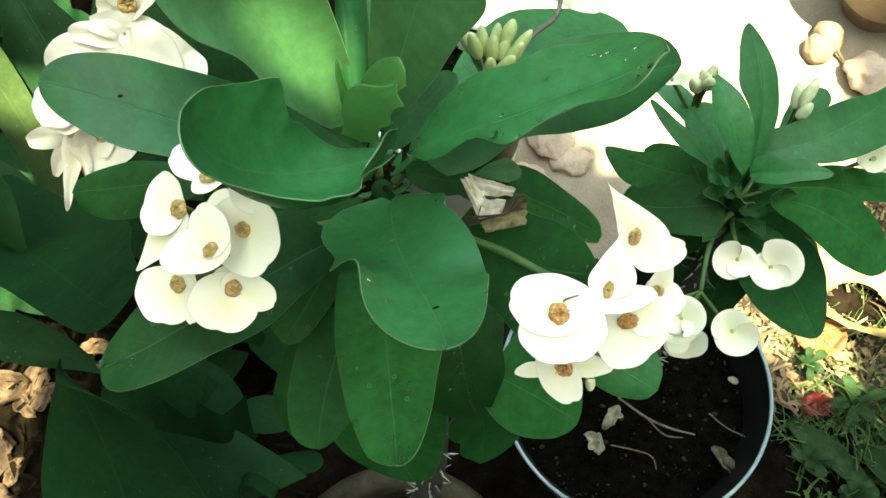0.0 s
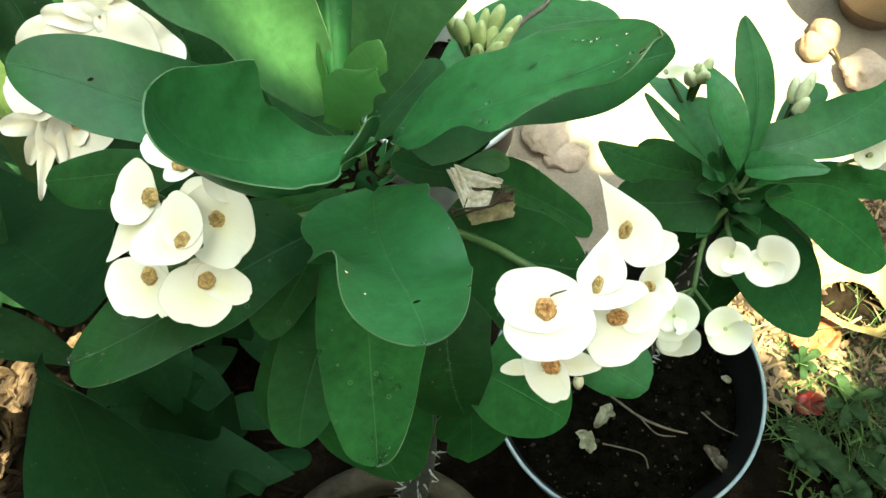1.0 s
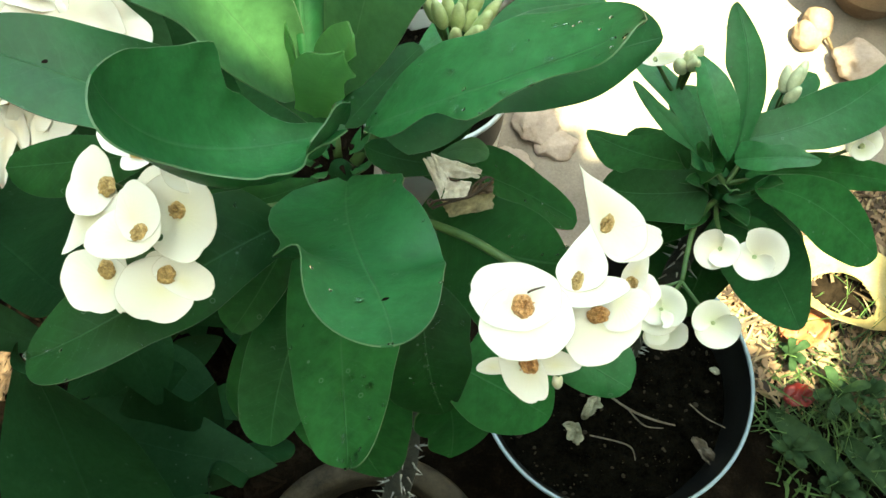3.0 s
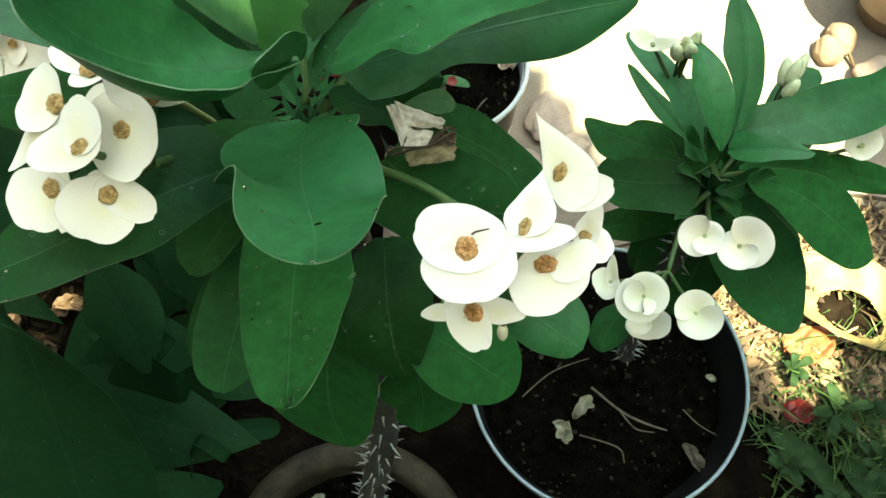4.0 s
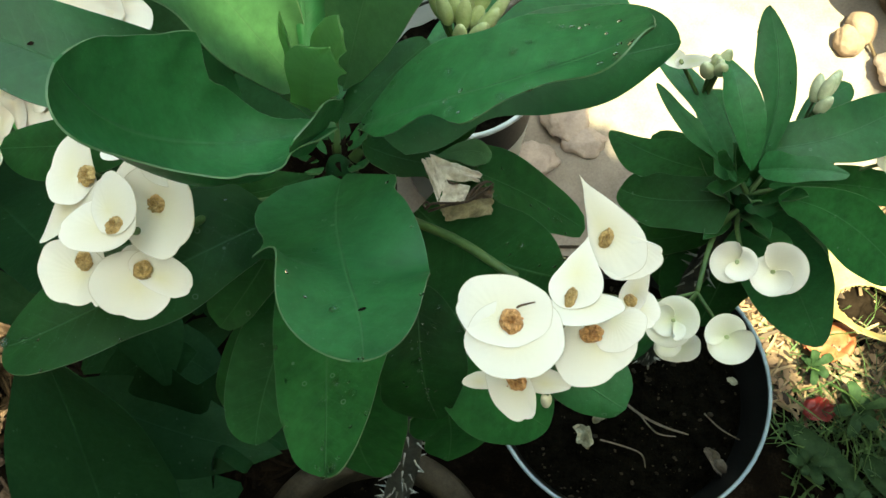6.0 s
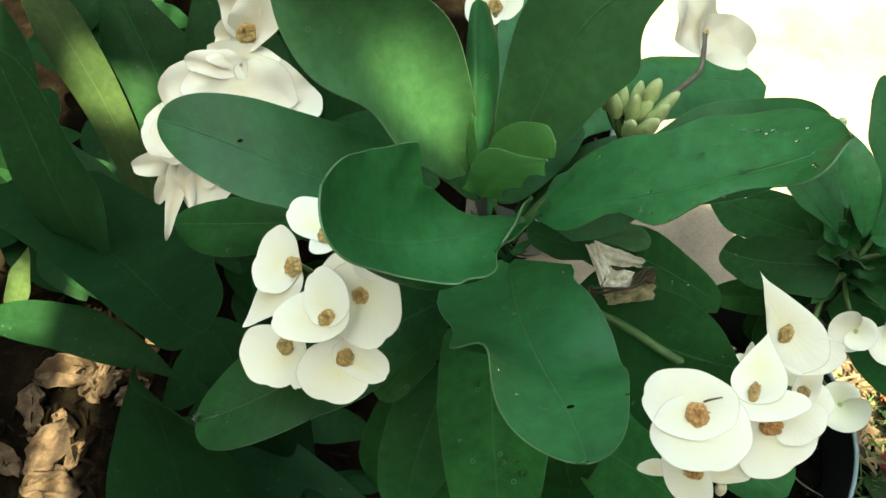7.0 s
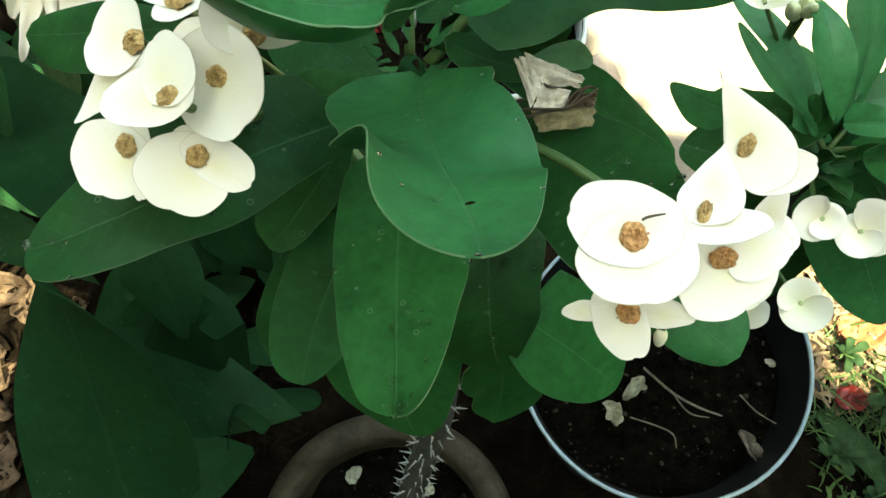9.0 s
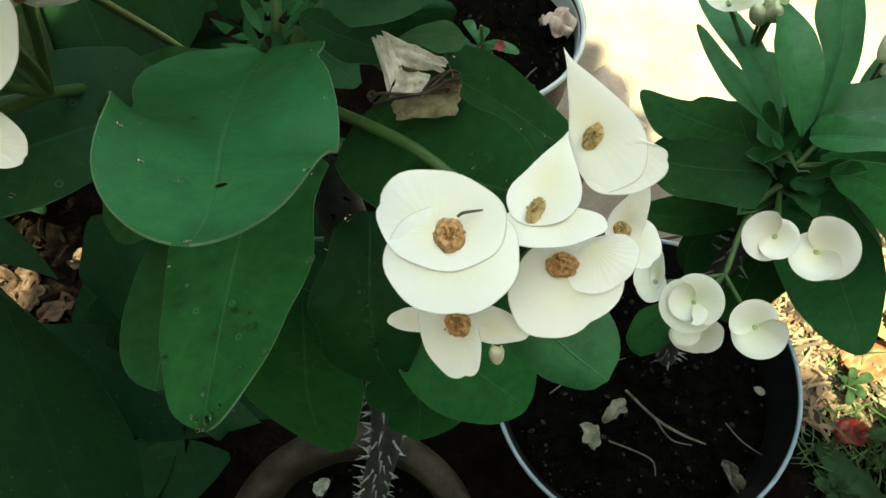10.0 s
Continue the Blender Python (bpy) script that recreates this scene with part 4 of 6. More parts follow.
LEFT_HEADS.append((flower(plant, (-0.0662, 0.4308, 0.95), (-0.003, 0.165, 0.986), (-0.119, -0.979, 0.163), 0.0148, ((154, 0.97, 0.32, 0.54, 0, 0.05, -0.04), (265, 1.03, 0.48, 0.25, 0, 0.1, -0.25))), (-0.003, 0.165, 0.986)))
LEFT_HEADS.append((flower(plant, (-0.0762, 0.4216, 0.945), (-0.380, -0.304, 0.874), (-0.278, -0.864, -0.421), 0.0150, ((338, 1.77, 0.64, 0.13, 0.8, -0.1, -0.06), (282, 0.98, 0.71, 0.14, 0, 0.1, -0.06))), (-0.380, -0.304, 0.874)))
LEFT_HEADS.append((flower(plant, (-0.0454, 0.4221, 0.952), (0.416, -0.647, 0.639), (0.89, 0.435, -0.139), 0.0124, ((114, 1.12, 0.72, 0.22, 0, 0.15), (357, 1.24, 0.38, 0.10, 0.3, -0.40))), (0.416, -0.647, 0.639)))
RIGHT_HEADS.append((flower(plant, (0.0471, 0.3957, 0.924), (-0.084, -0.294, 0.952), (0.324, -0.912, -0.252), 0.0127, ((356, 1.31, 1.13, 0.56, 0, 0.02, 0.02), (245, 1.31, 0.81, 0.89, 0, 0.05, -0.21)), kind=2, ring=0.28), (-0.084, -0.294, 0.952)))
RIGHT_HEADS.append((flower(plant, (0.0732, 0.4237, 0.924), (-0.270, -0.411, 0.871), (0.836, -0.549, -0.000), 0.0139, ((50, 1.07, 0.37, 0.24, 0, 0.05, -0.62), (152, 1.41, 0.73, 0.97, 1, 0.05, -0.16)), ring=0.23, narrow=0.62), (-0.270, -0.411, 0.871)))
RIGHT_HEADS.append((flower(plant, (0.0637, 0.4044, 0.923), (-0.154, 0.140, 0.978), (0.939, -0.288, 0.189), 0.0132, ((20, 1.17, 0.49, 0.54, 0.4, 0.1, -0.30), (95, 1.45, 0.75, 0.29, 1, 0.16, -0.05)), ring=0.26, narrow=0.5), (-0.154, 0.140, 0.978)))
RIGHT_HEADS.append((flower(plant, (0.071, 0.3976, 0.913), (0.024, -0.395, 0.919), (0.008, -0.919, -0.395), 0.0137, ((43, 1.05, 0.96, 0.47, 0, 0, -0.14), (130, 1.17, 0.45, 0.04, 0.25, 0.1, -0.30)), kind=2, ring=0.27, narrow=0.75), (0.024, -0.395, 0.919)))
RIGHT_HEADS.append((flower(plant, (0.0505, 0.3843, 0.902), (-0.248, -0.499, 0.831), (0.962, -0.226, 0.152), 0.0138, ((9, 1.21, 0.37, -0.03, 0.5, 0, 0.06), (197, 1.25, 0.24, -0.48, 0.4, 0.05, -0.02), (307, 0.91, 0.50, 0.69, 0, 0, -0.21)), kind=2, ring=0.23), (-0.248, -0.499, 0.831)))
RIGHT_HEADS.append((flower(plant, (0.0835, 0.4118, 0.905), (0.006, -0.297, 0.955), (0.79, -0.584, -0.187), 0.0147, ((0, 0.70, 0.40, 0.20, 0, 0.1), (108, 0.80, 0.34, 0.30, 0.7, 0.25)), ring=0.14), (0.006, -0.297, 0.955)))
OLD_HEADS.append((flower(plant, (-0.1232, 0.5245, 0.925), (0.249, -0.671, 0.699), (-0.954, -0.294, 0.058), 0.0222, ((0, 0.58, 0.32, 0.20, 0, 0.2), (270, 1.05, 0.40, 0.10, 0.1, 0.3), (228, 1.04, 0.44, 0.28, 0, 0.3)), kind=4, ring=0.19), (0.249, -0.671, 0.699)))
OLD_HEADS.append((flower(plant, (-0.1249, 0.5143, 0.918), (0.255, -0.48, 0.839), (-0.859, -0.51, -0.031), 0.0222, ((0, 1.50, 0.52, 0.10, 0.1, 0.05), (127, 1.58, 0.48, 0.10, 0.1, 0), (63, 0.98, 1.06, 0.24, 0, 0.08), (335, 0.95, 0.30, 0.10, 0.3, 0.2), (243, 0.40, 0.68, 0.10, 0, 0.12)), kind=4, ring=0.03), (0.255, -0.48, 0.839)))
OLD_HEADS.append((flower(plant, (-0.1527, 0.4911, 0.905), (0.131, -0.421, 0.898), (0.883, -0.363, -0.299), 0.0228, ((0, 0.60, 0.60, 0.30, 0, 0), (202, 0.48, 0.58, 0.40, 0, 0.05)), kind=4, ring=0.08), (0.131, -0.421, 0.898)))
OLD_HEADS.append((flower(plant, (-0.1549, 0.4883, 0.888), (0.227, -0.704, 0.673), (-0.955, -0.296, 0.013), 0.0237, ((0, 0.84, 0.26, 0.10, 0.2, 0.1), (50, 1.00, 0.24, 0.10, 0.5, 0), (106, 1.18, 0.40, 0.10, 0.1, -0.05), (68, 1.45, 0.24, 0.10, 0.8, 0.1), (93, 0.90, 0.22, 0.10, 0.6, 0.25)), kind=4, ring=0.06), (0.227, -0.704, 0.673)))
OLD_HEADS.append((flower(plant, (-0.1437, 0.4859, 0.885), (0.199, -0.63, 0.75), (0.648, -0.49, -0.583), 0.0235, ((0, 0.62, 0.72, 0.40, 0, 0), (240, 0.40, 0.40, 0.20, 0, 0.05)), kind=4, ring=0.08), (0.199, -0.63, 0.75)))
LATE_HEAD = flower(plant, (0.0525, 0.5535, 0.905), (0.562, -0.499, 0.659), (-0.739, 0.055, 0.672), 0.0215, ((0, 1.0, 0.60, 0.30, 0.1, 0.12), (185, 1.0, 0.52, 0.30, 0.1, 0.30)), kind=4, ring=0.06).location.copy()
TOP_HEAD = flower(plant, (-0.0283, 0.5394, 0.93), (0.138, -0.387, 0.912), (0.447, 0.846, 0.292), 0.0195, ((0, 0.60, 0.45, 0.20, 0, 0.1), (110, 0.60, 0.50, 0.20, 0, 0.1)), ring=0.14).location.copy()


def bud(at, way, length, r, seed):
    """A closed flower bud: a pointed egg of two bracts with a seam."""
    x, y, z = frame_of(way, (0.31, 0.8, 0.2))
    bm = bmesh.new()
    rows = []
    for i in range(9):
        s = i / 8
        q = r * math.sin(math.pi * (0.07 + 0.9 * s) ** 0.80) ** 0.5
        rows.append([bm.verts.new(Vector(at) + z * (s * length) + (x * math.cos(a) + y * math.sin(a)) * q * (1 - 0.14 * abs(math.cos(a)) ** 8))
                     for a in (2 * math.pi * k / 14 for k in range(14))])
    for r0, r1 in zip(rows, rows[1:]):
        for k in range(14):
            bm.faces.new((r0[k], r0[(k + 1) % 14], r1[(k + 1) % 14], r1[k]))
    bm.faces.new(rows[0][::-1])
    bm.faces.new(rows[-1])
    return bm


def stems_to(plant, hub, heads, seed, r=0.0011):
    """Thin stalks from a forked flower stem to the back of each flower."""
    for i, (at, normal) in enumerate(heads):
        a, n = Vector(at), Vector(normal)
        end = a - n * 0.0008
        stalk(plant, [hub, Vector(hub).lerp(end, 0.5) - n * 0.004, end - n * 0.003, end], r * 1.3, r)


# flower stems of the two clusters
HUB_L = Vector((-0.058, 0.420, 0.915))
stalk(plant, [(-0.020, 0.458, 0.872), (-0.0389, 0.4467, 0.885), (-0.0549, 0.4366, 0.895), HUB_L], 0.0018, 0.0015)
stems_to(plant, HUB_L, [(f.location, n) for f, n in LEFT_HEADS], 1)
HUB_R = Vector((0.0677, 0.4177, 0.893))
stalk(plant, [(-0.014, 0.455, 0.872), (0.0246, 0.4358, 0.888), (0.0486, 0.4213, 0.892), HUB_R], 0.0018, 0.0015)
stems_to(plant, HUB_R, [(f.location, n) for f, n in RIGHT_HEADS], 2)
HUB_U = Vector((-0.128, 0.495, 0.875))
stalk(plant, [(-0.014, 0.452, 0.74), (-0.10, 0.53, 0.75), HUB_U], 0.0026, 0.0018)
stems_to(plant, HUB_U, [(f.location, n) for f, n in OLD_HEADS], 3)

# the cluster of closed buds
HUB_B = Vector((0.0225, 0.4943, 0.913))
stalk(plant, [(-0.016, 0.468, 0.88), (0.0087, 0.4892, 0.905), HUB_B], 0.0024, 0.0016)
rnd = random.Random(12)
for k, (bx, by) in enumerate(((0.0, 0.0), (0.6, 0.3), (1.1, -0.2), (-0.9, 0.1), (0.2, 1.0), (0.9, 0.9), (-0.5, 0.8), (1.5, 0.4), (-0.1, -0.9), (0.7, -0.8), (-1.4, 0.9))):
    at = Vector((0.0238, 0.4984, 0.928)) + Vector((0.0068 * bx, 0.0068 * by, rnd.uniform(-0.004, 0.003)))
    way = (at - HUB_B + Vector((0, 0, 0.002))).normalized()
    ob = world_part("bud", bud(at - way * 0.004, way, rnd.uniform(0.0095, 0.0125), rnd.uniform(0.0023, 0.0029), k), BUD, plant, "pale green closed bud")
    stalk(plant, [HUB_B, HUB_B.lerp(at, 0.6) + Vector((0, 0, -0.002)), at - way * 0.0035], 0.0009, 0.0009)
stalk(plant, [HUB_B, (0.0388, 0.5151, 0.915), (0.0505, 0.5352, 0.905), LATE_HEAD], 0.0012, 0.001, TWIG)
stalk(plant, [(-0.0225, 0.47, 0.88), (-0.026, 0.50, 0.905), TOP_HEAD], 0.0018, 0.0012)

# small scale leaves and spines crowded at the growing tip
for k in range(9):
    a = k * 2.4
    b0 = Vector((-0.0205 + 0.006 * math.cos(a), 0.4625 + 0.006 * math.sin(a), 0.884 + 0.0012 * k))
    out = Vector((math.cos(a), math.sin(a), 0.9)).normalized()
    leaf(plant, b0, b0 + out * 0.006, b0 + out * 0.011 + Vector((0, 0, 0.002)), (-math.sin(a), math.cos(a), 0), 0.0016, 0.0016, 0.0, 0.0, s0=0.45, point=1.0, material=LEAF, ns=6, nu=2, name="scale_leaf")
world_part("spines", thorns([(-0.016, 0.452, 0.80), (-0.0195, 0.461, 0.87), (-0.021, 0.4635, 0.897)], 0.0075, 46, 9, 0.0, 1.0, 0.0042), LITTER, plant, "brown spines")["kind"] = "stuff"

# a small closed white bud hanging under the right-hand cluster
for k, (at, way) in enumerate(((Vector((0.0596, 0.3809, 0.9)), (0.05, -0.25, -0.9)),)):
    world_part("bud", bud(at, way, 0.0075, 0.0018, k), PETAL, plant, "white closed bud")
    stalk(plant, [HUB_R, HUB_R.lerp(at, 0.6) - Vector((0, 0, 0.004)), at], 0.0009, 0.0008)


# ---- the second spurge, in the blue-grey pot ----
plant_b = empty("crown_of_thorns_plant", (0.19, 0.56, 0.243), "smaller thorny spurge with half-open pale flowers in the blue-grey pot", "potted plant")
STEM_B = [(0.2096, 0.5874, 0.23), (0.187, 0.560, 0.40), (0.194, 0.572, 0.55), (0.194, 0.576, 0.65)]
world_part("stem", tube(STEM_B, [0.010, 0.0095, 0.009, 0.007], 12), BARK, plant_b, "grey-brown stem")
world_part("shoot_tip", tube([(0.194, 0.575, 0.645), (0.194, 0.577, 0.66), (0.195, 0.578, 0.672)], [0.0068, 0.006, 0.003], 12), LEAF_BROAD, plant_b, "green growing tip")
world_part("thorns", thorns(STEM_B, 0.009, 95, 6, 0.0, 0.82), THORN, plant_b, "pale grey thorns")["kind"] = "stuff"

WET.append(shaped_leaf(plant_b, ((0.1928, 0.5813, 0.7010), (0.2016, 0.6070, 0.7229), (0.1980, 0.6318, 0.7397), (0.1854, 0.6568, 0.7545)), (0.9382, 0.2952, -0.1805), 0.01, (0.0012, 0.0043, 0.0092, 0.0170, 0.0161, 0.0157), (0.0067, 0.0094, 0.0129, 0.0128, 0.0108, 0.0065), (-0.09, -0.13, -0.25, -0.12), (-0.12, -0.13, -0.09, -0.12), blunt=4))
shaped_leaf(plant_b, ((0.1865, 0.5739, 0.7044), (0.1766, 0.5880, 0.7318), (0.1687, 0.6089, 0.7461), (0.1659, 0.6288, 0.7394)), (0.9530, 0.3005, 0.0392), -0.04, (0.0013, 0.0060, 0.0095, 0.0122, 0.0105, 0.0177), (0.0037, 0.0100, 0.0136, 0.0131, 0.0095, 0.0045), (0.24, 0.33, 0.50, 0.69), (-0.08, -0.07, -0.16, -0.14), blunt=4)
shaped_leaf(plant_b, ((0.1818, 0.5734, 0.6915), (0.1672, 0.5812, 0.7077), (0.1462, 0.5915, 0.7211), (0.1236, 0.6092, 0.7383)), (0.6166, 0.7517, 0.2341), -0.01, (0.0044, 0.0009, 0.0037, 0.0074, 0.0073, 0.0057), (0.0025, 0.0023, 0.0014, 0.0065, 0.0050, 0.0061), (-0.13, -0.06, -0.07, -0.03), (0.02, 0.03, 0.04, 0.01), blunt=3)
shaped_leaf(plant_b, ((0.1791, 0.5763, 0.6872), (0.1782, 0.5947, 0.7035), (0.1600, 0.6199, 0.7085), (0.1275, 0.6574, 0.7088)), (0.7296, 0.6802, 0.0710), 0.01, (0.0128, 0.0107, 0.0088, 0.0082, 0.0102, 0.0121), (0.0009, 0.0030, 0.0065, 0.0100, 0.0115, 0.0134), (-0.04, -0.05, -0.09, -0.18), (0.01, 0.03, 0.02, -0.00), blunt=4)
shaped_leaf(plant_b, ((0.2002, 0.5951, 0.6962), (0.2311, 0.5924, 0.7098), (0.2734, 0.6140, 0.7041), (0.3201, 0.6684, 0.6864)), (0.5196, -0.8190, -0.2435), -0.01, (0.0146, 0.0152, 0.0169, 0.0163, 0.0087, 0.0109), (0.0049, 0.0105, 0.0185, 0.0234, 0.0266, 0.0283), (0.23, 0.32, 0.34, 0.23), (-0.02, -0.05, -0.10, -0.06))
shaped_leaf(plant_b, ((0.1919, 0.5766, 0.7016), (0.2047, 0.5708, 0.7159), (0.2198, 0.5684, 0.7230), (0.2368, 0.5665, 0.7216)), (-0.0032, -0.9501, -0.3118), -0.00, (0.0109, 0.0111, 0.0080, 0.0083, 0.0056, 0.0019), (0.0043, 0.0073, 0.0085, 0.0071, 0.0074, 0.0086), (0.01, 0.01, 0.02, 0.01), (0.06, 0.07, 0.07, 0.05), blunt=4)
shaped_leaf(plant_b, ((0.1875, 0.5766, 0.6890), (0.1685, 0.5953, 0.6655), (0.1455, 0.6111, 0.6384), (0.1113, 0.6444, 0.6246)), (0.5428, 0.8042, 0.2420), -0.02, (0.0129, 0.0150, 0.0172, 0.0196, 0.0223, 0.0140), (0.0221, 0.0234, 0.0238, 0.0214, 0.0126, 0.0091), (0.07, 0.10, 0.06, -0.05), (-0.02, 0.00, -0.26, -0.29), material=LEAF_SHADE, blunt=4)
shaped_leaf(plant_b, ((0.1817, 0.5687, 0.6753), (0.1535, 0.5705, 0.6637), (0.1304, 0.5753, 0.6509), (0.1170, 0.5880, 0.6425)), (0.1914, 0.9576, 0.2153), 0.01, (0.0229, 0.0222, 0.0199, 0.0194, 0.0141, 0.0137), (0.0159, 0.0161, 0.0166, 0.0180, 0.0141, 0.0231), (0.08, 0.11, 0.06, 0.04), (0.11, 0.16, 0.25, 0.12), material=LEAF_SHADE)
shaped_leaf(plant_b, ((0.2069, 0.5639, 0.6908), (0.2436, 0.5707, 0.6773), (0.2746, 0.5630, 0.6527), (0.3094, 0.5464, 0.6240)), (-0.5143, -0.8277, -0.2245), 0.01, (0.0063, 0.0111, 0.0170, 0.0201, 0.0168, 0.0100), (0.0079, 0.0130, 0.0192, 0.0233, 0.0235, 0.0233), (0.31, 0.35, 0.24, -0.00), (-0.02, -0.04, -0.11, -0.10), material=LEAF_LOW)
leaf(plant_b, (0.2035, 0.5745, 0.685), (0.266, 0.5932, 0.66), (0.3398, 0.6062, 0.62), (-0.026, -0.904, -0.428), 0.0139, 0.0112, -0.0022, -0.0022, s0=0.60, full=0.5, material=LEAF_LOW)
shaped_leaf(plant_b, ((0.2055, 0.5709, 0.6551), (0.2378, 0.5638, 0.6022), (0.2665, 0.5514, 0.5588), (0.2887, 0.5232, 0.5283)), (-0.8412, -0.3706, -0.3937), -0.00, (0.0170, 0.0207, 0.0273, 0.0268, 0.0196, 0.0144), (0.0298, 0.0312, 0.0324, 0.0315, 0.0256, 0.0157), (0.13, 0.12, 0.07, 0.10), (0.05, 0.07, 0.11, -0.01))
leaf(plant_b, (0.1945, 0.5767, 0.655), (0.1714, 0.5767, 0.6), (0.1264, 0.5879, 0.56), (-0.034, 0.979, 0.201), 0.0133, 0.0163, 0.0024, 0.0024, s0=0.60, full=0.5, material=LEAF_SHADE)
leaf(plant_b, (0.1971, 0.5828, 0.64), (0.1879, 0.5759, 0.57), (0.1724, 0.5728, 0.5), (-0.809, 0.575, 0.122), 0.0221, 0.0248, 0.0007, 0.0007, s0=0.60, full=0.5, material=LEAF_SHADE)
leaf(plant_b, (0.2025, 0.5779, 0.65), (0.2133, 0.5729, 0.56), (0.2087, 0.5477, 0.48), (-0.993, 0.111, -0.026), 0.0285, 0.0473, -0.0055, -0.0055, s0=0.60, full=0.5, material=LEAF_SHADE)
leaf(plant_b, (0.2006, 0.5891, 0.645), (0.1791, 0.6195, 0.625), (0.1484, 0.6639, 0.59), (0.571, 0.708, 0.415), 0.0209, 0.0191, -0.0064, -0.0064, s0=0.55, full=0.5, material=LEAF_SHADE)
leaf(plant_b, (0.2038, 0.5899, 0.64), (0.2364, 0.5745, 0.61), (0.2809, 0.5691, 0.57), (-0.476, -0.822, -0.311), 0.0268, 0.0201, -0.0037, -0.0037, s0=0.55, full=0.5)
leaf(plant_b, (0.2034, 0.5948, 0.635), (0.1839, 0.5939, 0.6), (0.149, 0.597, 0.56), (-0.197, 0.963, 0.187), 0.0185, 0.0210, -0.0007, -0.0007, s0=0.55, full=0.5, material=LEAF_SHADE)
leaf(plant_b, (0.2053, 0.5998, 0.65), (0.2418, 0.6327, 0.63), (0.2909, 0.6647, 0.6), (0.432, -0.844, -0.319), 0.0151, 0.0205, -0.0049, -0.0049, s0=0.55, full=0.5)
leaf(plant_b, (0.202, 0.5967, 0.655), (0.1896, 0.6351, 0.65), (0.1794, 0.6825, 0.63), (0.949, 0.283, 0.135), 0.0148, 0.0269, -0.0087, -0.0087, s0=0.55, full=0.5)
leaf(plant_b, (0.2077, 0.5924, 0.64), (0.2195, 0.5735, 0.6), (0.2252, 0.5551, 0.56), (-0.981, -0.14, -0.135), 0.0214, 0.0229, -0.0045, -0.0045, s0=0.55, full=0.5, material=LEAF_SHADE)
leaf(plant_b, (0.2021, 0.576, 0.665), (0.1904, 0.5809, 0.672), (0.1782, 0.5874, 0.668), (0.429, 0.903, -0.023), 0.0058, 0.0116, -0.0039, -0.0039, s0=0.50, full=0.5)
leaf(plant_b, (0.1965, 0.5848, 0.66), (0.2019, 0.5719, 0.665), (0.2177, 0.5728, 0.66), (-0.489, -0.863, -0.124), 0.0091, 0.0070, -0.0042, -0.0042, s0=0.50, full=0.5)
leaf(plant_b, (0.2182, 0.6129, 0.69), (0.2356, 0.6323, 0.695), (0.2575, 0.6516, 0.69), (0.678, -0.735, 0.005), 0.0101, 0.0107, -0.0042, -0.0042, s0=0.65, full=0.5)
leaf(plant_b, (0.1816, 0.5534, 0.5), (0.157, 0.5359, 0.48), (0.1529, 0.5188, 0.45), (-0.951, 0.118, 0.287), 0.0230, 0.0146, -0.0078, -0.0078, s0=0.60, full=0.5)
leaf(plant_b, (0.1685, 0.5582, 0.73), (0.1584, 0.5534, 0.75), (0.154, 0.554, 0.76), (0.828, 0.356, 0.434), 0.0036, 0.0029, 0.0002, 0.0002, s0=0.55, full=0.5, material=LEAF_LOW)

HEADS_B = []
HEADS_B.append((flower(plant_b, (0.1700, 0.5048, 0.725), (-0.224, -0.505, 0.834), (0.426, 0.719, 0.55), 0.0258, ((0, 0.56, 2.25, 0.95, 0.3, 0), (128, 0.42, 2.80, 0.80, 0.3, 0)), kind=7, ring=0.05), (-0.224, -0.505, 0.834)))
HEADS_B.append((flower(plant_b, (0.1906, 0.5025, 0.72), (-0.262, -0.491, 0.831), (-0.683, 0.703, 0.201), 0.0262, ((0, 0.72, -2.05, 0.85, 0.25, 0), (256, 0.50, -3.00, 0.80, 0.3, 0)), kind=7, ring=0.05), (-0.262, -0.491, 0.831)))
HEADS_B.append((flower(plant_b, (0.1452, 0.4835, 0.68), (-0.253, -0.444, 0.86), (-0.156, 0.896, 0.417), 0.0305, ((0, 0.56, 2.55, 0.60, 0.25, 0), (180, 0.52, 2.55, 0.65, 0.3, 0), (340, 0.40, 2.00, 1.00, 0.6, 0), (167, 0.36, 0.75, 1.70, 0.5, 0)), kind=6, ring=0.04), (-0.253, -0.444, 0.86)))
HEADS_B.append((flower(plant_b, (0.1771, 0.4772, 0.675), (-0.125, -0.43, 0.894), (0.545, 0.723, 0.424), 0.0278, ((0, 0.57, -2.35, 0.95, 0.3, 0), (170, 0.54, -2.15, 0.75, 0.3, 0)), kind=6, ring=0.05), (-0.125, -0.43, 0.894)))
HEADS_B.append((flower(plant_b, (0.1267, 0.4949, 0.67), (-0.389, -0.278, 0.878), (-0.825, -0.32, -0.467), 0.0325, ((0, 0.34, 0.32, 0.16, 0, 0.3), (235, 0.50, 0.14, 0.10, 0.5, 0.5)), kind=5, ring=0.04), (-0.389, -0.278, 0.878)))
HEADS_B.append((flower(plant_b, (0.1518, 0.4773, 0.655), (-0.052, -0.593, 0.803), (0.417, -0.744, -0.522), 0.0333, ((0, 0.38, 0.42, 0.24, 0, 0.2), (260, 0.38, 0.22, 0.10, 0, 0.3)), kind=5, ring=0.04, skew=0.12), (-0.052, -0.593, 0.803)))
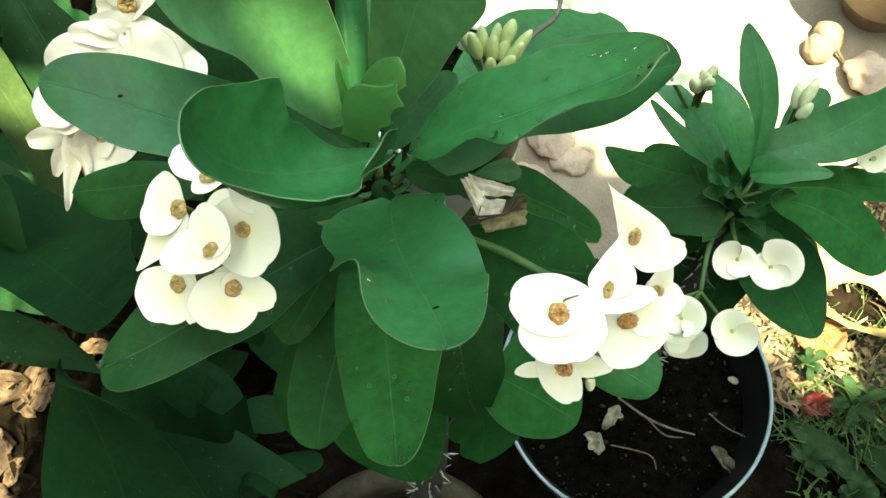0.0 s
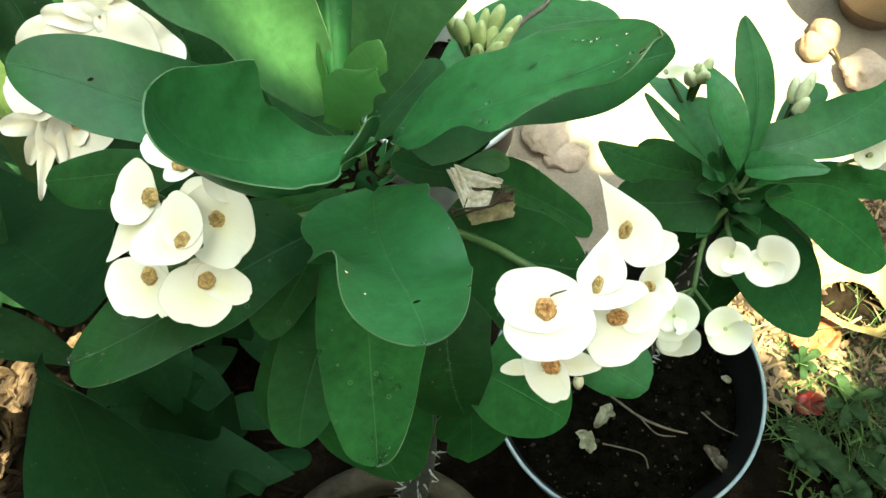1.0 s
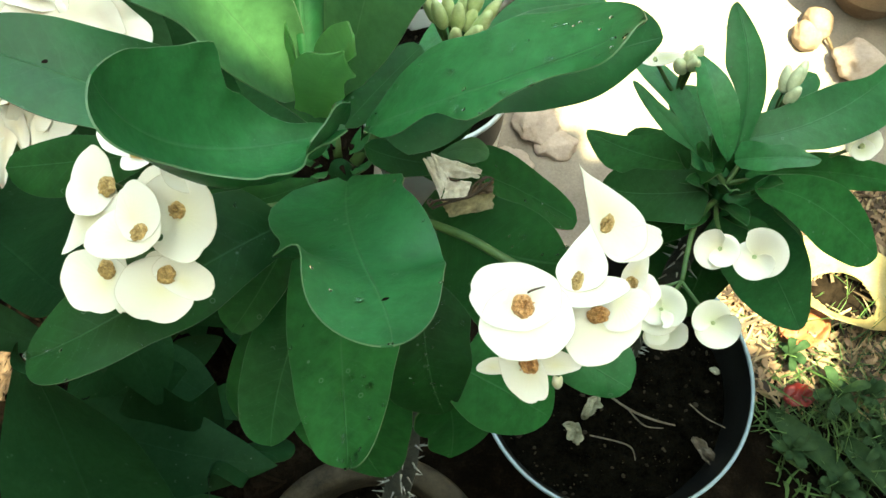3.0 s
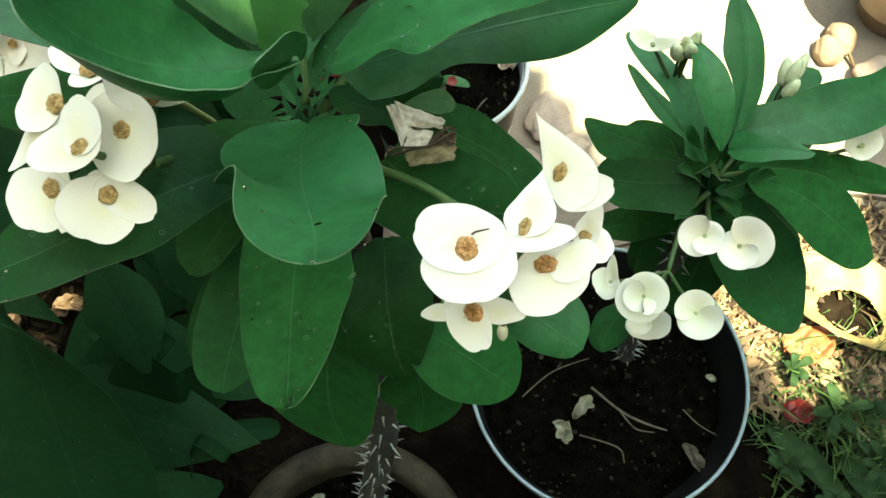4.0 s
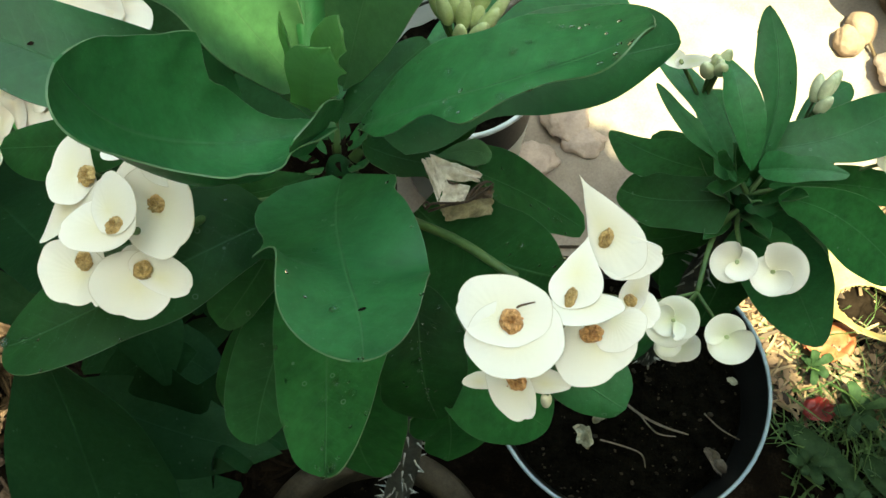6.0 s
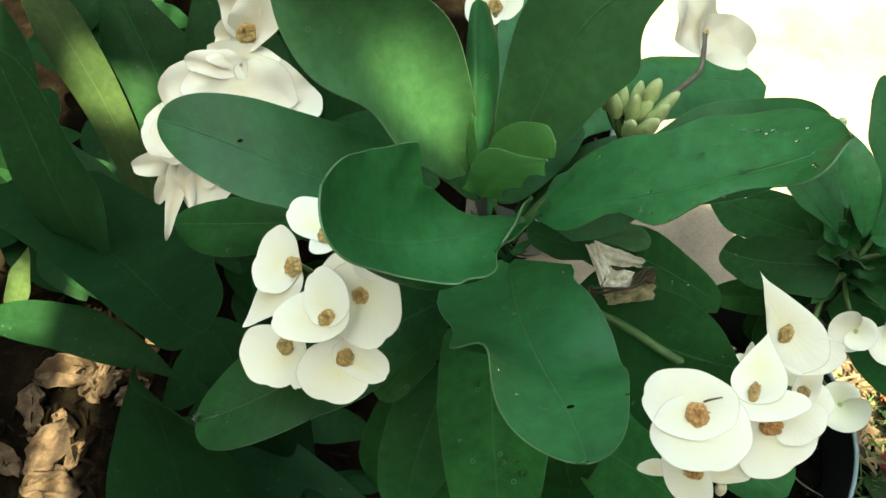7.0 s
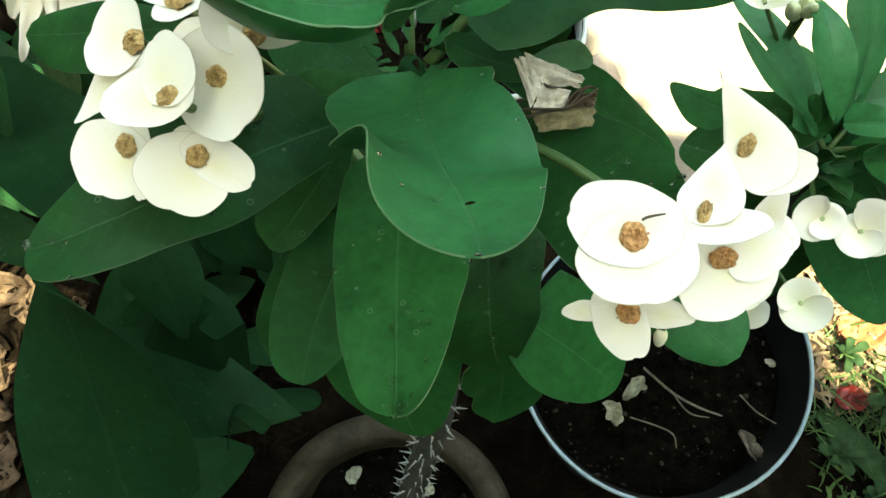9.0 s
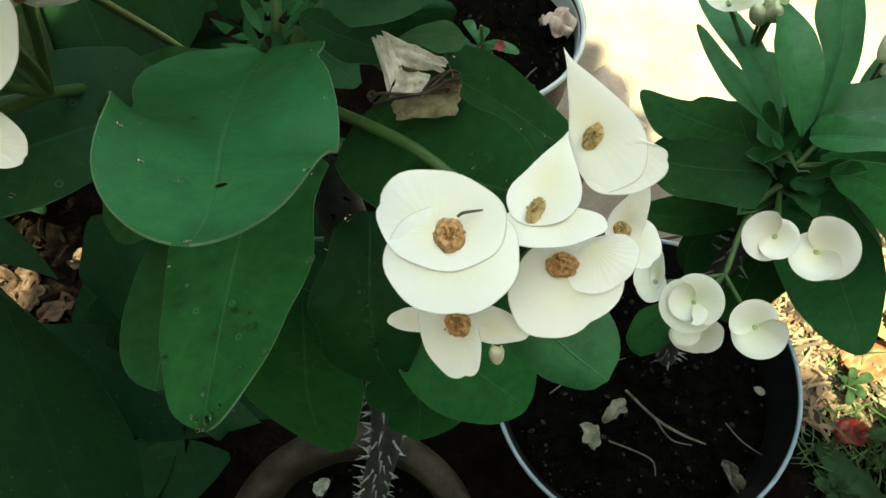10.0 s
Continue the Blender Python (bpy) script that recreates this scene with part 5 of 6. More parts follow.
HEADS_B.append((flower(plant_b, (0.1398, 0.6316, 0.73), (-0.352, -0.349, 0.868), (-0.807, 0.584, -0.092), 0.0337, ((0, 0.48, 0.18, 0.12, 0.2, 0.2), (207, 0.54, 0.14, 0.12, 0.3, 0.3)), kind=5, ring=0.04), (-0.352, -0.349, 0.868)))
HEADS_B.append((flower(plant_b, (0.2887, 0.6077, 0.67), (-0.202, -0.426, 0.882), (0.848, 0.374, 0.375), 0.0385, ((0, 0.36, 0.24, 0.16, 0, 0.2), (140, 0.28, 0.20, 0.10, 0, 0.3), (255, 0.26, 0.20, 0.10, 0, 0.3)), kind=5, ring=0.05), (-0.202, -0.426, 0.882)))

# short leaves crowded round the heart of the second plant
for k in range(13):
    a = k * 2.4 + 0.7
    up = 0.016 + 0.0022 * k
    out = 0.046 - 0.0020 * k
    b0 = Vector((0.194 + 0.005 * math.cos(a), 0.576 + 0.005 * math.sin(a), 0.630 + 0.0030 * k))
    t0 = b0 + Vector((math.cos(a) * out, math.sin(a) * out, up))
    leaf(plant_b, b0, b0.lerp(t0, 0.55) + Vector((0, 0, 0.006)), t0, (-math.sin(a), math.cos(a), 0), 0.0062, 0.0062, 0.002, 0.002, s0=0.52, full=0.45, point=1.0, material=LEAF_SHADE, ns=10, nu=3, name="young_leaf")
HUB_C = Vector((0.164, 0.5094, 0.66))
stalk(plant_b, [(0.194, 0.574, 0.655), (0.1754, 0.5498, 0.66), HUB_C], 0.0022, 0.0016)
stalk(plant_b, [(0.195, 0.573, 0.65), (0.1886, 0.5524, 0.665), (0.1909, 0.5265, 0.67)], 0.0018, 0.0014)
stems_to(plant_b, HUB_C, [(f.location, n) for f, n in HEADS_B[2:6]], 5, 0.0010)
stems_to(plant_b, Vector((0.1879, 0.5356, 0.675)), [(f.location, n) for f, n in HEADS_B[:2]], 6, 0.0010)
# buds at the top of the second plant
for hub, centre, count, spread in ((Vector((0.1617, 0.6288, 0.69)), Vector((0.1606, 0.6256, 0.735)), 5, 0.0065), (Vector((0.2253, 0.6167, 0.685)), Vector((0.2282, 0.6239, 0.715)), 4, 0.0085)):
    stalk(plant_b, [(0.194, 0.575, 0.672), hub], 0.0018, 0.0014)
    for k in range(count):
        a = k * 2.4
        at = centre + Vector((math.cos(a), math.sin(a), 0)) * spread * math.sqrt(k / count) + Vector((0, 0, rnd.uniform(-0.004, 0.004)))
        way = (at - hub)
        way = Vector((way.x, way.y, way.z * 0.45)).normalized()
        world_part("bud", bud(at - way * 0.006, way, rnd.uniform(0.014, 0.019), rnd.uniform(0.0036, 0.0046), k), BUD_PALE, plant_b, "pale green closed bud")
        stalk(plant_b, [hub, hub.lerp(at, 0.5) - Vector((0, 0, 0.003)), at - way * 0.005], 0.0010, 0.0009)
stalk(plant_b, [(0.196, 0.576, 0.672), (0.2424, 0.5895, 0.665), (0.2708, 0.6052, 0.66), HEADS_B[7][0].location], 0.0018, 0.0012)
stalk(plant_b, [(0.193, 0.576, 0.672), (0.1595, 0.6216, 0.7), HEADS_B[6][0].location], 0.0016, 0.0012)

# ---- broad-leaved and strap-leaved plants ----
broad = empty("broad_leaved_plant", (-0.36, 0.46, 0.0), "dark green broad-leaved plant growing in shade", "plant")
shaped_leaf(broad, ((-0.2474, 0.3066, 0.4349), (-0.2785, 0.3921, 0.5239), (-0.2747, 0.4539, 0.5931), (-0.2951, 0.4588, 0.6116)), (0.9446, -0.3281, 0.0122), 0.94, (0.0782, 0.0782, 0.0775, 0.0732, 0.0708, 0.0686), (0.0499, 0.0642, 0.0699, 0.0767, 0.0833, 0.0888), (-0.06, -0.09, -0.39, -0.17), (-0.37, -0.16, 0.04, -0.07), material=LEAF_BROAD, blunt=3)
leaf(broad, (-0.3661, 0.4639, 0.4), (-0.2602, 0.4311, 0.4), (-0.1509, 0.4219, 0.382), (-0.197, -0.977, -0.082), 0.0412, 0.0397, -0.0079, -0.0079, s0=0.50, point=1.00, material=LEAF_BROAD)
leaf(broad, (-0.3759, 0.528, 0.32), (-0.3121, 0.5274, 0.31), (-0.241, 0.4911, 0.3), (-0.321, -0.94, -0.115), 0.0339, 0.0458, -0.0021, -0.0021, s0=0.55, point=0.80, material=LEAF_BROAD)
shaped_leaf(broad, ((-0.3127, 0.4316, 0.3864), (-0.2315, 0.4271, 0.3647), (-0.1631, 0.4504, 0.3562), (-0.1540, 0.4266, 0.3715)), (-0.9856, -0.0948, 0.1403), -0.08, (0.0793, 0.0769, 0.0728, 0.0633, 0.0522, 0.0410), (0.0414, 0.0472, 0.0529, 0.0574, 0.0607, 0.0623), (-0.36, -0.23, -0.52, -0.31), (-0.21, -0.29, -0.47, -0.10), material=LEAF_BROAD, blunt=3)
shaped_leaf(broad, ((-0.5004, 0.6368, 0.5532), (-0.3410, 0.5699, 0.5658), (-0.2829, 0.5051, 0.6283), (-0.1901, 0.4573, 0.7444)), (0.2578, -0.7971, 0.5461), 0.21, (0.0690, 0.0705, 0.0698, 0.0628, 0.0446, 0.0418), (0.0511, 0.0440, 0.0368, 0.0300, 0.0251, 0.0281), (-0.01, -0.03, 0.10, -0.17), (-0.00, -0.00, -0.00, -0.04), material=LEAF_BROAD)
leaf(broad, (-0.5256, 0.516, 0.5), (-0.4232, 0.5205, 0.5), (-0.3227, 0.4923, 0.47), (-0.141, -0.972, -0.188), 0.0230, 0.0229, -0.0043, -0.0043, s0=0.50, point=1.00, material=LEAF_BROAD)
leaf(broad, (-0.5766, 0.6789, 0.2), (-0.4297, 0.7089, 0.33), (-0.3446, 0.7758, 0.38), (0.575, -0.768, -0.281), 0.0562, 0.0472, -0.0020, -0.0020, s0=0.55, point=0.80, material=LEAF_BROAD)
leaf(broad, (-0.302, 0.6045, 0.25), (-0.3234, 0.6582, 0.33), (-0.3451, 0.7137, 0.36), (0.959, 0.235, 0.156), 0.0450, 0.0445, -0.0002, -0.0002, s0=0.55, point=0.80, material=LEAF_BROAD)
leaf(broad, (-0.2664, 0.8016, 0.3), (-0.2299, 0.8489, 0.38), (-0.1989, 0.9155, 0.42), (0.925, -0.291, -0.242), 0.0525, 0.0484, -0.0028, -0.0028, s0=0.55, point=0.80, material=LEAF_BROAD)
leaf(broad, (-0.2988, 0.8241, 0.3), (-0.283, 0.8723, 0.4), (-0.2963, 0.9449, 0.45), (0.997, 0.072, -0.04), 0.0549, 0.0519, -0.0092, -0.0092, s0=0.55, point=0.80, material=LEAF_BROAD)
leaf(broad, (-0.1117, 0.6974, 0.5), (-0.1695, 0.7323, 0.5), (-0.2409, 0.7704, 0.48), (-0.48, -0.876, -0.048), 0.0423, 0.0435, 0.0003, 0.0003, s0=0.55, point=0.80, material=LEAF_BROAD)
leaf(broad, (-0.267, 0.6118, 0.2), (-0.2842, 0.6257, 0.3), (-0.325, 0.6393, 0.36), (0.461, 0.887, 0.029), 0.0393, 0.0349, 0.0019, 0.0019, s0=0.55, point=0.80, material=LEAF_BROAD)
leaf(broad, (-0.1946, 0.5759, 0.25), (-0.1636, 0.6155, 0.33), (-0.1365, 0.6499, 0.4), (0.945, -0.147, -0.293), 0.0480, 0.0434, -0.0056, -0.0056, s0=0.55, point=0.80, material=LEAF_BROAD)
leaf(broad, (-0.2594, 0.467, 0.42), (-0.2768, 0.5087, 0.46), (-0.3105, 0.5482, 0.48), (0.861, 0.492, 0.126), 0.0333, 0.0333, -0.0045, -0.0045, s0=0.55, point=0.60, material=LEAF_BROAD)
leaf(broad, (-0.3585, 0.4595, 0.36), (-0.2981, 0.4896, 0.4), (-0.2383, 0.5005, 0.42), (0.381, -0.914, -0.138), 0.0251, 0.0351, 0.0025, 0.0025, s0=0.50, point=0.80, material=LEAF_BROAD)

def undergrowth(thing, count, seed):
    """Low, dark leaves crowding the shaded earth beside the pots."""
    rng = random.Random(seed)
    for _ in range(count):
        x, y = rng.uniform(-0.95, -0.20), rng.uniform(0.28, 1.5)
        if (Vector((x, y)) - Vector((-0.072, 0.329))).length < 0.24 or (x > -0.30 and 0.78 < y):
            continue
        if x < -0.40 and y < 0.72:
            continue
        a, ln, z = rng.uniform(0, 6.28), rng.uniform(0.10, 0.17), rng.uniform(0.05, 0.24)
        d = Vector((math.cos(a), math.sin(a), 0))
        b0 = Vector((x, y, z)) - d * ln / 2
        w = ln * rng.uniform(0.20, 0.30)
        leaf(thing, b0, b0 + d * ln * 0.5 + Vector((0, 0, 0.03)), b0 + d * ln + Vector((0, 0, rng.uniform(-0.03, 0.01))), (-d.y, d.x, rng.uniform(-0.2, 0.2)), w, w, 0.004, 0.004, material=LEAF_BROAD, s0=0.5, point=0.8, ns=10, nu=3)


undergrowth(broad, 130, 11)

strap = empty("strap_leaved_plant", (-0.40, 0.66, 0.0), "tall strap-leaved plant with ribbed green leaves", "plant")
shaped_leaf(strap, ((-0.4296, 0.6796, 0.4201), (-0.4383, 0.7533, 0.5391), (-0.4707, 0.7659, 0.6110), (-0.4861, 0.8126, 0.6704)), (0.7494, 0.6537, -0.1050), 0.0, (0.012, 0.018, 0.022, 0.026, 0.026, 0.024), (0.012, 0.017, 0.021, 0.025, 0.026, 0.024), (0.25, 0.25, 0.25, 0.2), (0.25, 0.25, 0.25, 0.2), material=LEAF_STRAP_LIT, blunt=3)
shaped_leaf(strap, ((-0.3718, 0.5651, 0.5873), (-0.3856, 0.5762, 0.6210), (-0.4017, 0.6186, 0.6629), (-0.4206, 0.6637, 0.7149)), (0.9613, -0.2755, 0.0084), -0.31, (0.0484, 0.0470, 0.0447, 0.0434, 0.0429, 0.0427), (0.0407, 0.0442, 0.0476, 0.0469, 0.0459, 0.0455), (-0.08, 0.09, -0.04, -0.02), (0.28, -0.07, 0.27, 0.11), material=LEAF_STRAP, blunt=3)
leaf(strap, (-0.3471, 0.6541, 0.3365), (-0.3971, 0.7578, 0.4873), (-0.4600, 0.8641, 0.6033), (0.935, 0.335, 0.12), 0.0690, 0.0640, -0.0051, -0.0051, s0=0.45, point=1.00, material=LEAF_STRAP)
leaf(strap, (-0.2819, 0.7168, 0.4873), (-0.3018, 0.7683, 0.5801), (-0.3175, 0.8347, 0.6497), (0.976, 0.205, 0.072), 0.0525, 0.0470, -0.0093, -0.0093, s0=0.45, point=1.00, material=LEAF_STRAP)
leaf(strap, (-0.5059, 0.5297, 0.47), (-0.4896, 0.5565, 0.50), (-0.4796, 0.5881, 0.52), (0.93, -0.30, -0.10), 0.0130, 0.0130, 0.0010, 0.0010, s0=0.45, point=1.00, material=LEAF_STRAP_LIT)
leaf(strap, (-0.5563, 0.6452, 0.45), (-0.5082, 0.6983, 0.6), (-0.4982, 0.7718, 0.7), (0.963, 0.047, -0.265), 0.0467, 0.0427, -0.0059, -0.0059, s0=0.45, point=1.00, material=LEAF_STRAP)
leaf(strap, (-0.4306, 0.6534, 0.42), (-0.5129, 0.6794, 0.5), (-0.6035, 0.709, 0.55), (0.149, 0.968, -0.204), 0.0336, 0.0446, 0.0050, 0.0050, s0=0.45, point=1.00, material=LEAF_STRAP)


# ---- litter on the soil of the pots ----
def crumple(at, size, seed, material, label, name="dry_leaf", long=1.4, rough=0.5, turn=0.0, category="dry leaf", group="", roll=0.0, n=16):
    """A dried, curled leaf: a small blade that has shrivelled and folded."""
    bm = bmesh.new()
    grid = []
    for i in range(n + 1):
        row = []
        for j in range(n + 1):
            u, v = i / n * 2 - 1, j / n * 2 - 1
            w = math.sqrt(max(1 - abs(u) ** 2.2, 0.0)) * (1 + 0.15 * noise.noise((u * 2, seed, 0)))
            p = Vector((u * size * long / 2, v * w * size / 2, 0))
            h = noise.fractal((u * 1.7 + seed, v * 1.7, seed * 3.1), 1.0, 2.0, 3) * rough * size
            h += roll * size * (v * v) * w
            p += Vector((noise.noise((u * 2, v * 2, seed + 5.0)) * rough * size * 0.4, noise.noise((u * 2, v * 2, seed + 9.0)) * rough * size * 0.4, h))
            row.append(bm.verts.new(p))
        grid.append(row)
    for r0, r1 in zip(grid, grid[1:]):
        for k in range(n):
            bm.faces.new((r0[k], r0[k + 1], r1[k + 1], r1[k]))
    bmesh.ops.remove_doubles(bm, verts=bm.verts, dist=1e-6)
    low = min(v.co.z for v in bm.verts)
    for v in bm.verts:
        v.co.z -= low
    ob = part(name, bm, material)
    ob.matrix_world = Matrix.Translation(at) @ Matrix.Rotation(turn, 4, "Z")
    mod = ob.modifiers.new("thickness", "SOLIDIFY")
    mod.thickness = 0.0007
    return tagged(ob, label, category, group)


def twig(points, r, label, material=None, name="twig", group=""):
    ob = part(name, tube(points, [r * 0.72] * (len(points) - 1) + [r * 0.4], 7), material or TWIG)
    return tagged(ob, label, "twig", group)


crumple((0.1604, 0.5159, 0.252), 0.015, 1, WHITE_BIT, "pale shrivelled scrap on dark pot soil", turn=0.9, rough=0.6, long=2.0, roll=0.8)
crumple((0.1388, 0.4864, 0.252), 0.017, 2, WHITE_BIT, "pale grey-green shrivelled leaf on dark pot soil", turn=2.0, rough=0.6, long=1.6, roll=0.6)
crumple((0.2766, 0.472, 0.252), 0.014, 3, TWIG, "curled brown dry leaf on pot soil", turn=-1.0, rough=0.6, long=2.4, roll=0.8)
crumple((0.2996, 0.5636, 0.252), 0.008, 4, WHITE_BIT, "small pale husk on pot soil", turn=-0.5, rough=0.2, name="husk", category="husk")
twig([(0.1686, 0.5394, 0.256), (0.1991, 0.5169, 0.257), (0.2262, 0.5055, 0.256), (0.2516, 0.5002, 0.254)], 0.0019, "grey dead twig lying on pot soil", group="twigs on the soil")
twig([(0.199, 0.5167, 0.258), (0.2174, 0.4988, 0.255), (0.2386, 0.4969, 0.253)], 0.0012, "thin grey dead twig on pot soil", group="twigs on the soil")
twig([(0.0937, 0.5216, 0.256), (0.125, 0.5528, 0.256), (0.165, 0.5726, 0.255)], 0.0011, "thin grey dead twig on pot soil", group="twigs on the soil")
twig([(0.1577, 0.4855, 0.256), (0.1874, 0.4796, 0.257), (0.2024, 0.4735, 0.256), (0.2063, 0.4607, 0.254)], 0.0012, "thin bent grey twig on pot soil", group="twigs on the soil")
twig([(0.2684, 0.5244, 0.256), (0.2857, 0.5089, 0.256), (0.3093, 0.4982, 0.254)], 0.0011, "thin brown twig on pot soil", group="twigs on the soil")
crumple((-0.1213, 0.3913, 0.212), 0.014, 5, WHITE_BIT, "pale curled scrap on soil of the clay pot", turn=1.2, rough=0.5, roll=0.5)
crumple((-0.0427, 0.3872, 0.212), 0.012, 6, WHITE_BIT, "small pale scrap on soil of the clay pot", turn=0.2, rough=0.3)
crumple((-0.1153, 0.4264, 0.212), 0.008, 7, WHITE_BIT, "tiny pale scrap on soil of the clay pot", turn=0.2, rough=0.3)

# ---- dried leaf caught in the large plant ----
def flap(corners, bulge, material, name, thing, seed, curl=0.0):
    """A shrivelled piece of leaf between four corners: creased, ragged at its edges and rolled along its first edge."""
    a, b, c, d = (Vector(p) for p in corners)
    n = 20
    up = (b - a).cross(d - a).normalized()
    up = up if up.z > 0 else -up
    bm = bmesh.new()
    rows = []
    for i in range(n + 1):
        row = []
        for j in range(n + 1):
            u, v = i / n, j / n
            edge = min(u, 1 - u, v, 1 - v)
            p = a.lerp(b, u).lerp(d.lerp(c, u), v)
            crease = 0.00055 * abs(math.sin(7.0 * u + 2.6 * v + seed)) + 0.0011 * noise.fractal((u * 3.1, v * 2.6, seed), 1.0, 2.0, 4)
            p += up * (bulge * 16 * u * (1 - u) * v * (1 - v) + crease + curl * max(0.0, 0.35 - v) ** 2)
            if edge < 0.01:
                mid = (a + b + c + d) / 4
                p += (mid - p) * 0.16 * noise.noise((u * 5.3, v * 5.3, seed))
            row.append(bm.verts.new(p))
        rows.append(row)
    for r0, r1 in zip(rows, rows[1:]):
        for k in range(n):
            bm.faces.new((r0[k], r0[k + 1], r1[k + 1], r1[k]))
    world_part(name, bm, material, thing, thick=0.0003)


dead = empty("dry_leaf", (0.0274, 0.4512, 0.888), "crumpled cream and brown dry leaf caught on a green leaf", "dry leaf")
flap([(0.0150, 0.4606, 0.9000), (0.0335, 0.4560, 0.8975), (0.0320, 0.4538, 0.8965), (0.0195, 0.4528, 0.8975)], 0.0016, DRY, "upper_flap", dead, 1.0, 0.016)
flap([(0.0126, 0.4594, 0.8990), (0.0165, 0.4600, 0.9000), (0.0222, 0.4515, 0.8985), (0.0190, 0.4462, 0.8945)], 0.0012, DRY, "side_flap", dead, 4.0, 0.010)
flap([(0.0215, 0.4524, 0.8972), (0.0300, 0.4508, 0.8980), (0.0298, 0.4462, 0.8955), (0.0196, 0.4458, 0.8945)], 0.0010, DRY, "middle_flap", dead, 7.0, 0.008)
flap([(0.0190, 0.4468, 0.8930), (0.0382, 0.4522, 0.8945), (0.0380, 0.4440, 0.8912), (0.0222, 0.4406, 0.8908)], 0.0008, DRY_PALE, "lower_flap", dead, 9.0)
flap([(0.0300, 0.4500, 0.8965), (0.0376, 0.4525, 0.8960), (0.0372, 0.4488, 0.8945), (0.0296, 0.4470, 0.8955)], 0.0006, DRY_DARK, "fold", dead, 12.0, 0.012)
for name, line in (("midrib", ((0.0153, 0.4420, 0.8960), (0.0178, 0.4434, 0.8980), (0.0286, 0.4443, 0.8990), (0.0338, 0.4476, 0.9000), (0.0379, 0.4523, 0.8990))),
                   ("side_rib", ((0.0162, 0.4418, 0.8950), (0.0225, 0.4430, 0.8980), (0.0297, 0.4452, 0.8990), (0.0341, 0.4511, 0.9000), (0.0369, 0.4528, 0.8990))),
                   ("side_rib", ((0.0290, 0.4450, 0.8985), (0.0305, 0.4490, 0.8985), (0.0345, 0.4528, 0.8985), (0.0372, 0.4530, 0.8980))),
                   ("side_rib", ((0.0216, 0.4522, 0.8985), (0.0240, 0.4508, 0.8995), (0.0258, 0.4514, 0.8990))),
                   ("leaf_stalk", ((0.0153, 0.4422, 0.8968), (0.0146, 0.4434, 0.8968), (0.0157, 0.4442, 0.8972), (0.0166, 0.4432, 0.8970), (0.0158, 0.4421, 0.8966)))):
    world_part(name, tube(line, [0.00056] + [0.00046] * (len(line) - 2) + [0.00028], 6), DRY_RIB, dead, "dark brown dry leaf rib")

# ---- small plant in the pale grey pot ----
herb = empty("seedling", (-0.045, 0.90, 0.262), "small leafy seedling with one red flower", "potted plant")
for k in range(7):
    a = k * 2.4 + 0.4
    r = 0.015 + 0.006 * (k % 3)
    b0 = Vector((-0.050, 0.905, 0.275 + 0.004 * k))
    t0 = b0 + Vector((math.cos(a) * r * 1.9, math.sin(a) * r * 1.9, 0.008 - 0.003 * (k % 2)))
    leaf(herb, b0, b0.lerp(t0, 0.5) + Vector((0, 0, 0.008)), t0, (-math.sin(a), math.cos(a), 0.1), 0.0065, 0.0065, 0.001, 0.001, s0=0.6, ns=10, nu=3)
world_part("stem", tube([(-0.045, 0.902, 0.25), (-0.044, 0.906, 0.29), (-0.045, 0.905, 0.33)], [0.003, 0.0025, 0.002], 8), STALK, herb)
redhead = Vector((-0.0198, 0.881, 0.33))
world_part("flower_stalk", tube([(-0.045, 0.904, 0.30), (-0.035, 0.89, 0.318), redhead], [0.0012, 0.001, 0.001], 6), STALK, herb)
for k in range(5):
    a = k * 1.257
    world_part("petal", bract(redhead, (0.1, -0.4, 0.9), (math.cos(a), math.sin(a), 0), 0.0065, 0.0, 1.0, 0.5, 0.1, 0.0, 0.3, k, seed=k), RED, herb, thick=0.0003)
crumple((0.0374, 0.9593, 0.268), 0.036, 14, STONE, "rough grey lump of dry earth on pot soil", name="clod", rough=0.5, category="clod", long=1.1)
twig([(0.0085, 0.8807, 0.268), (0.0167, 0.8907, 0.275), (0.0219, 0.9016, 0.27)], 0.0016, "short pale forked twig on pot soil")
crumple((-0.0526, 0.8954, 0.266), 0.034, 15, DRY_PALE, "pale folded dry leaf on the grey pot's soil", rough=0.5, turn=0.7)

# ---- stones and a pale clay pot on the concrete ----
def stone(at, size, seed, label, material=None, worn=False):
    bm = bmesh.new()
    bmesh.ops.create_icosphere(bm, subdivisions=4, radius=1.0)
    for v in bm.verts:
        d = v.co.normalized()
        q = 1 + (0.14 if worn else 0.28) * noise.fractal(d * 1.3 + Vector((seed, 0, 0)), 1.0, 2.0, 4)
        # knock some flat faces into it
        for f in () if worn else ((0.6, 0.5, 0.6), (-0.7, 0.2, 0.6), (0.1, -0.8, 0.55), (-0.2, 0.1, 0.97)):
            q = min(q, 0.80 / max(d.dot(Vector(f).normalized()), 0.55))
        v.co = Vector((d.x * size[0], d.y * size[1], d.z * size[2])) * q
    low = min(v.co.z for v in bm.verts)
    ob = part("stone", bm, material or STONE)
    ob.location = (at[0], at[1], at[2] - low * 0.8)
    return tagged(ob, label, "stone", "stones on the concrete")


stone((0.1143, 1.0295, 0.02), (0.036, 0.046, 0.022), 2.0, "pinkish broken stone lying beside the grey pot")
stone((0.1486, 0.9869, 0.015), (0.032, 0.026, 0.016), 5.0, "small pinkish-brown stone on pale concrete")
stone((0.0751, 0.9509, 0.015), (0.034, 0.030, 0.016), 7.0, "flat beige stone on pale concrete")
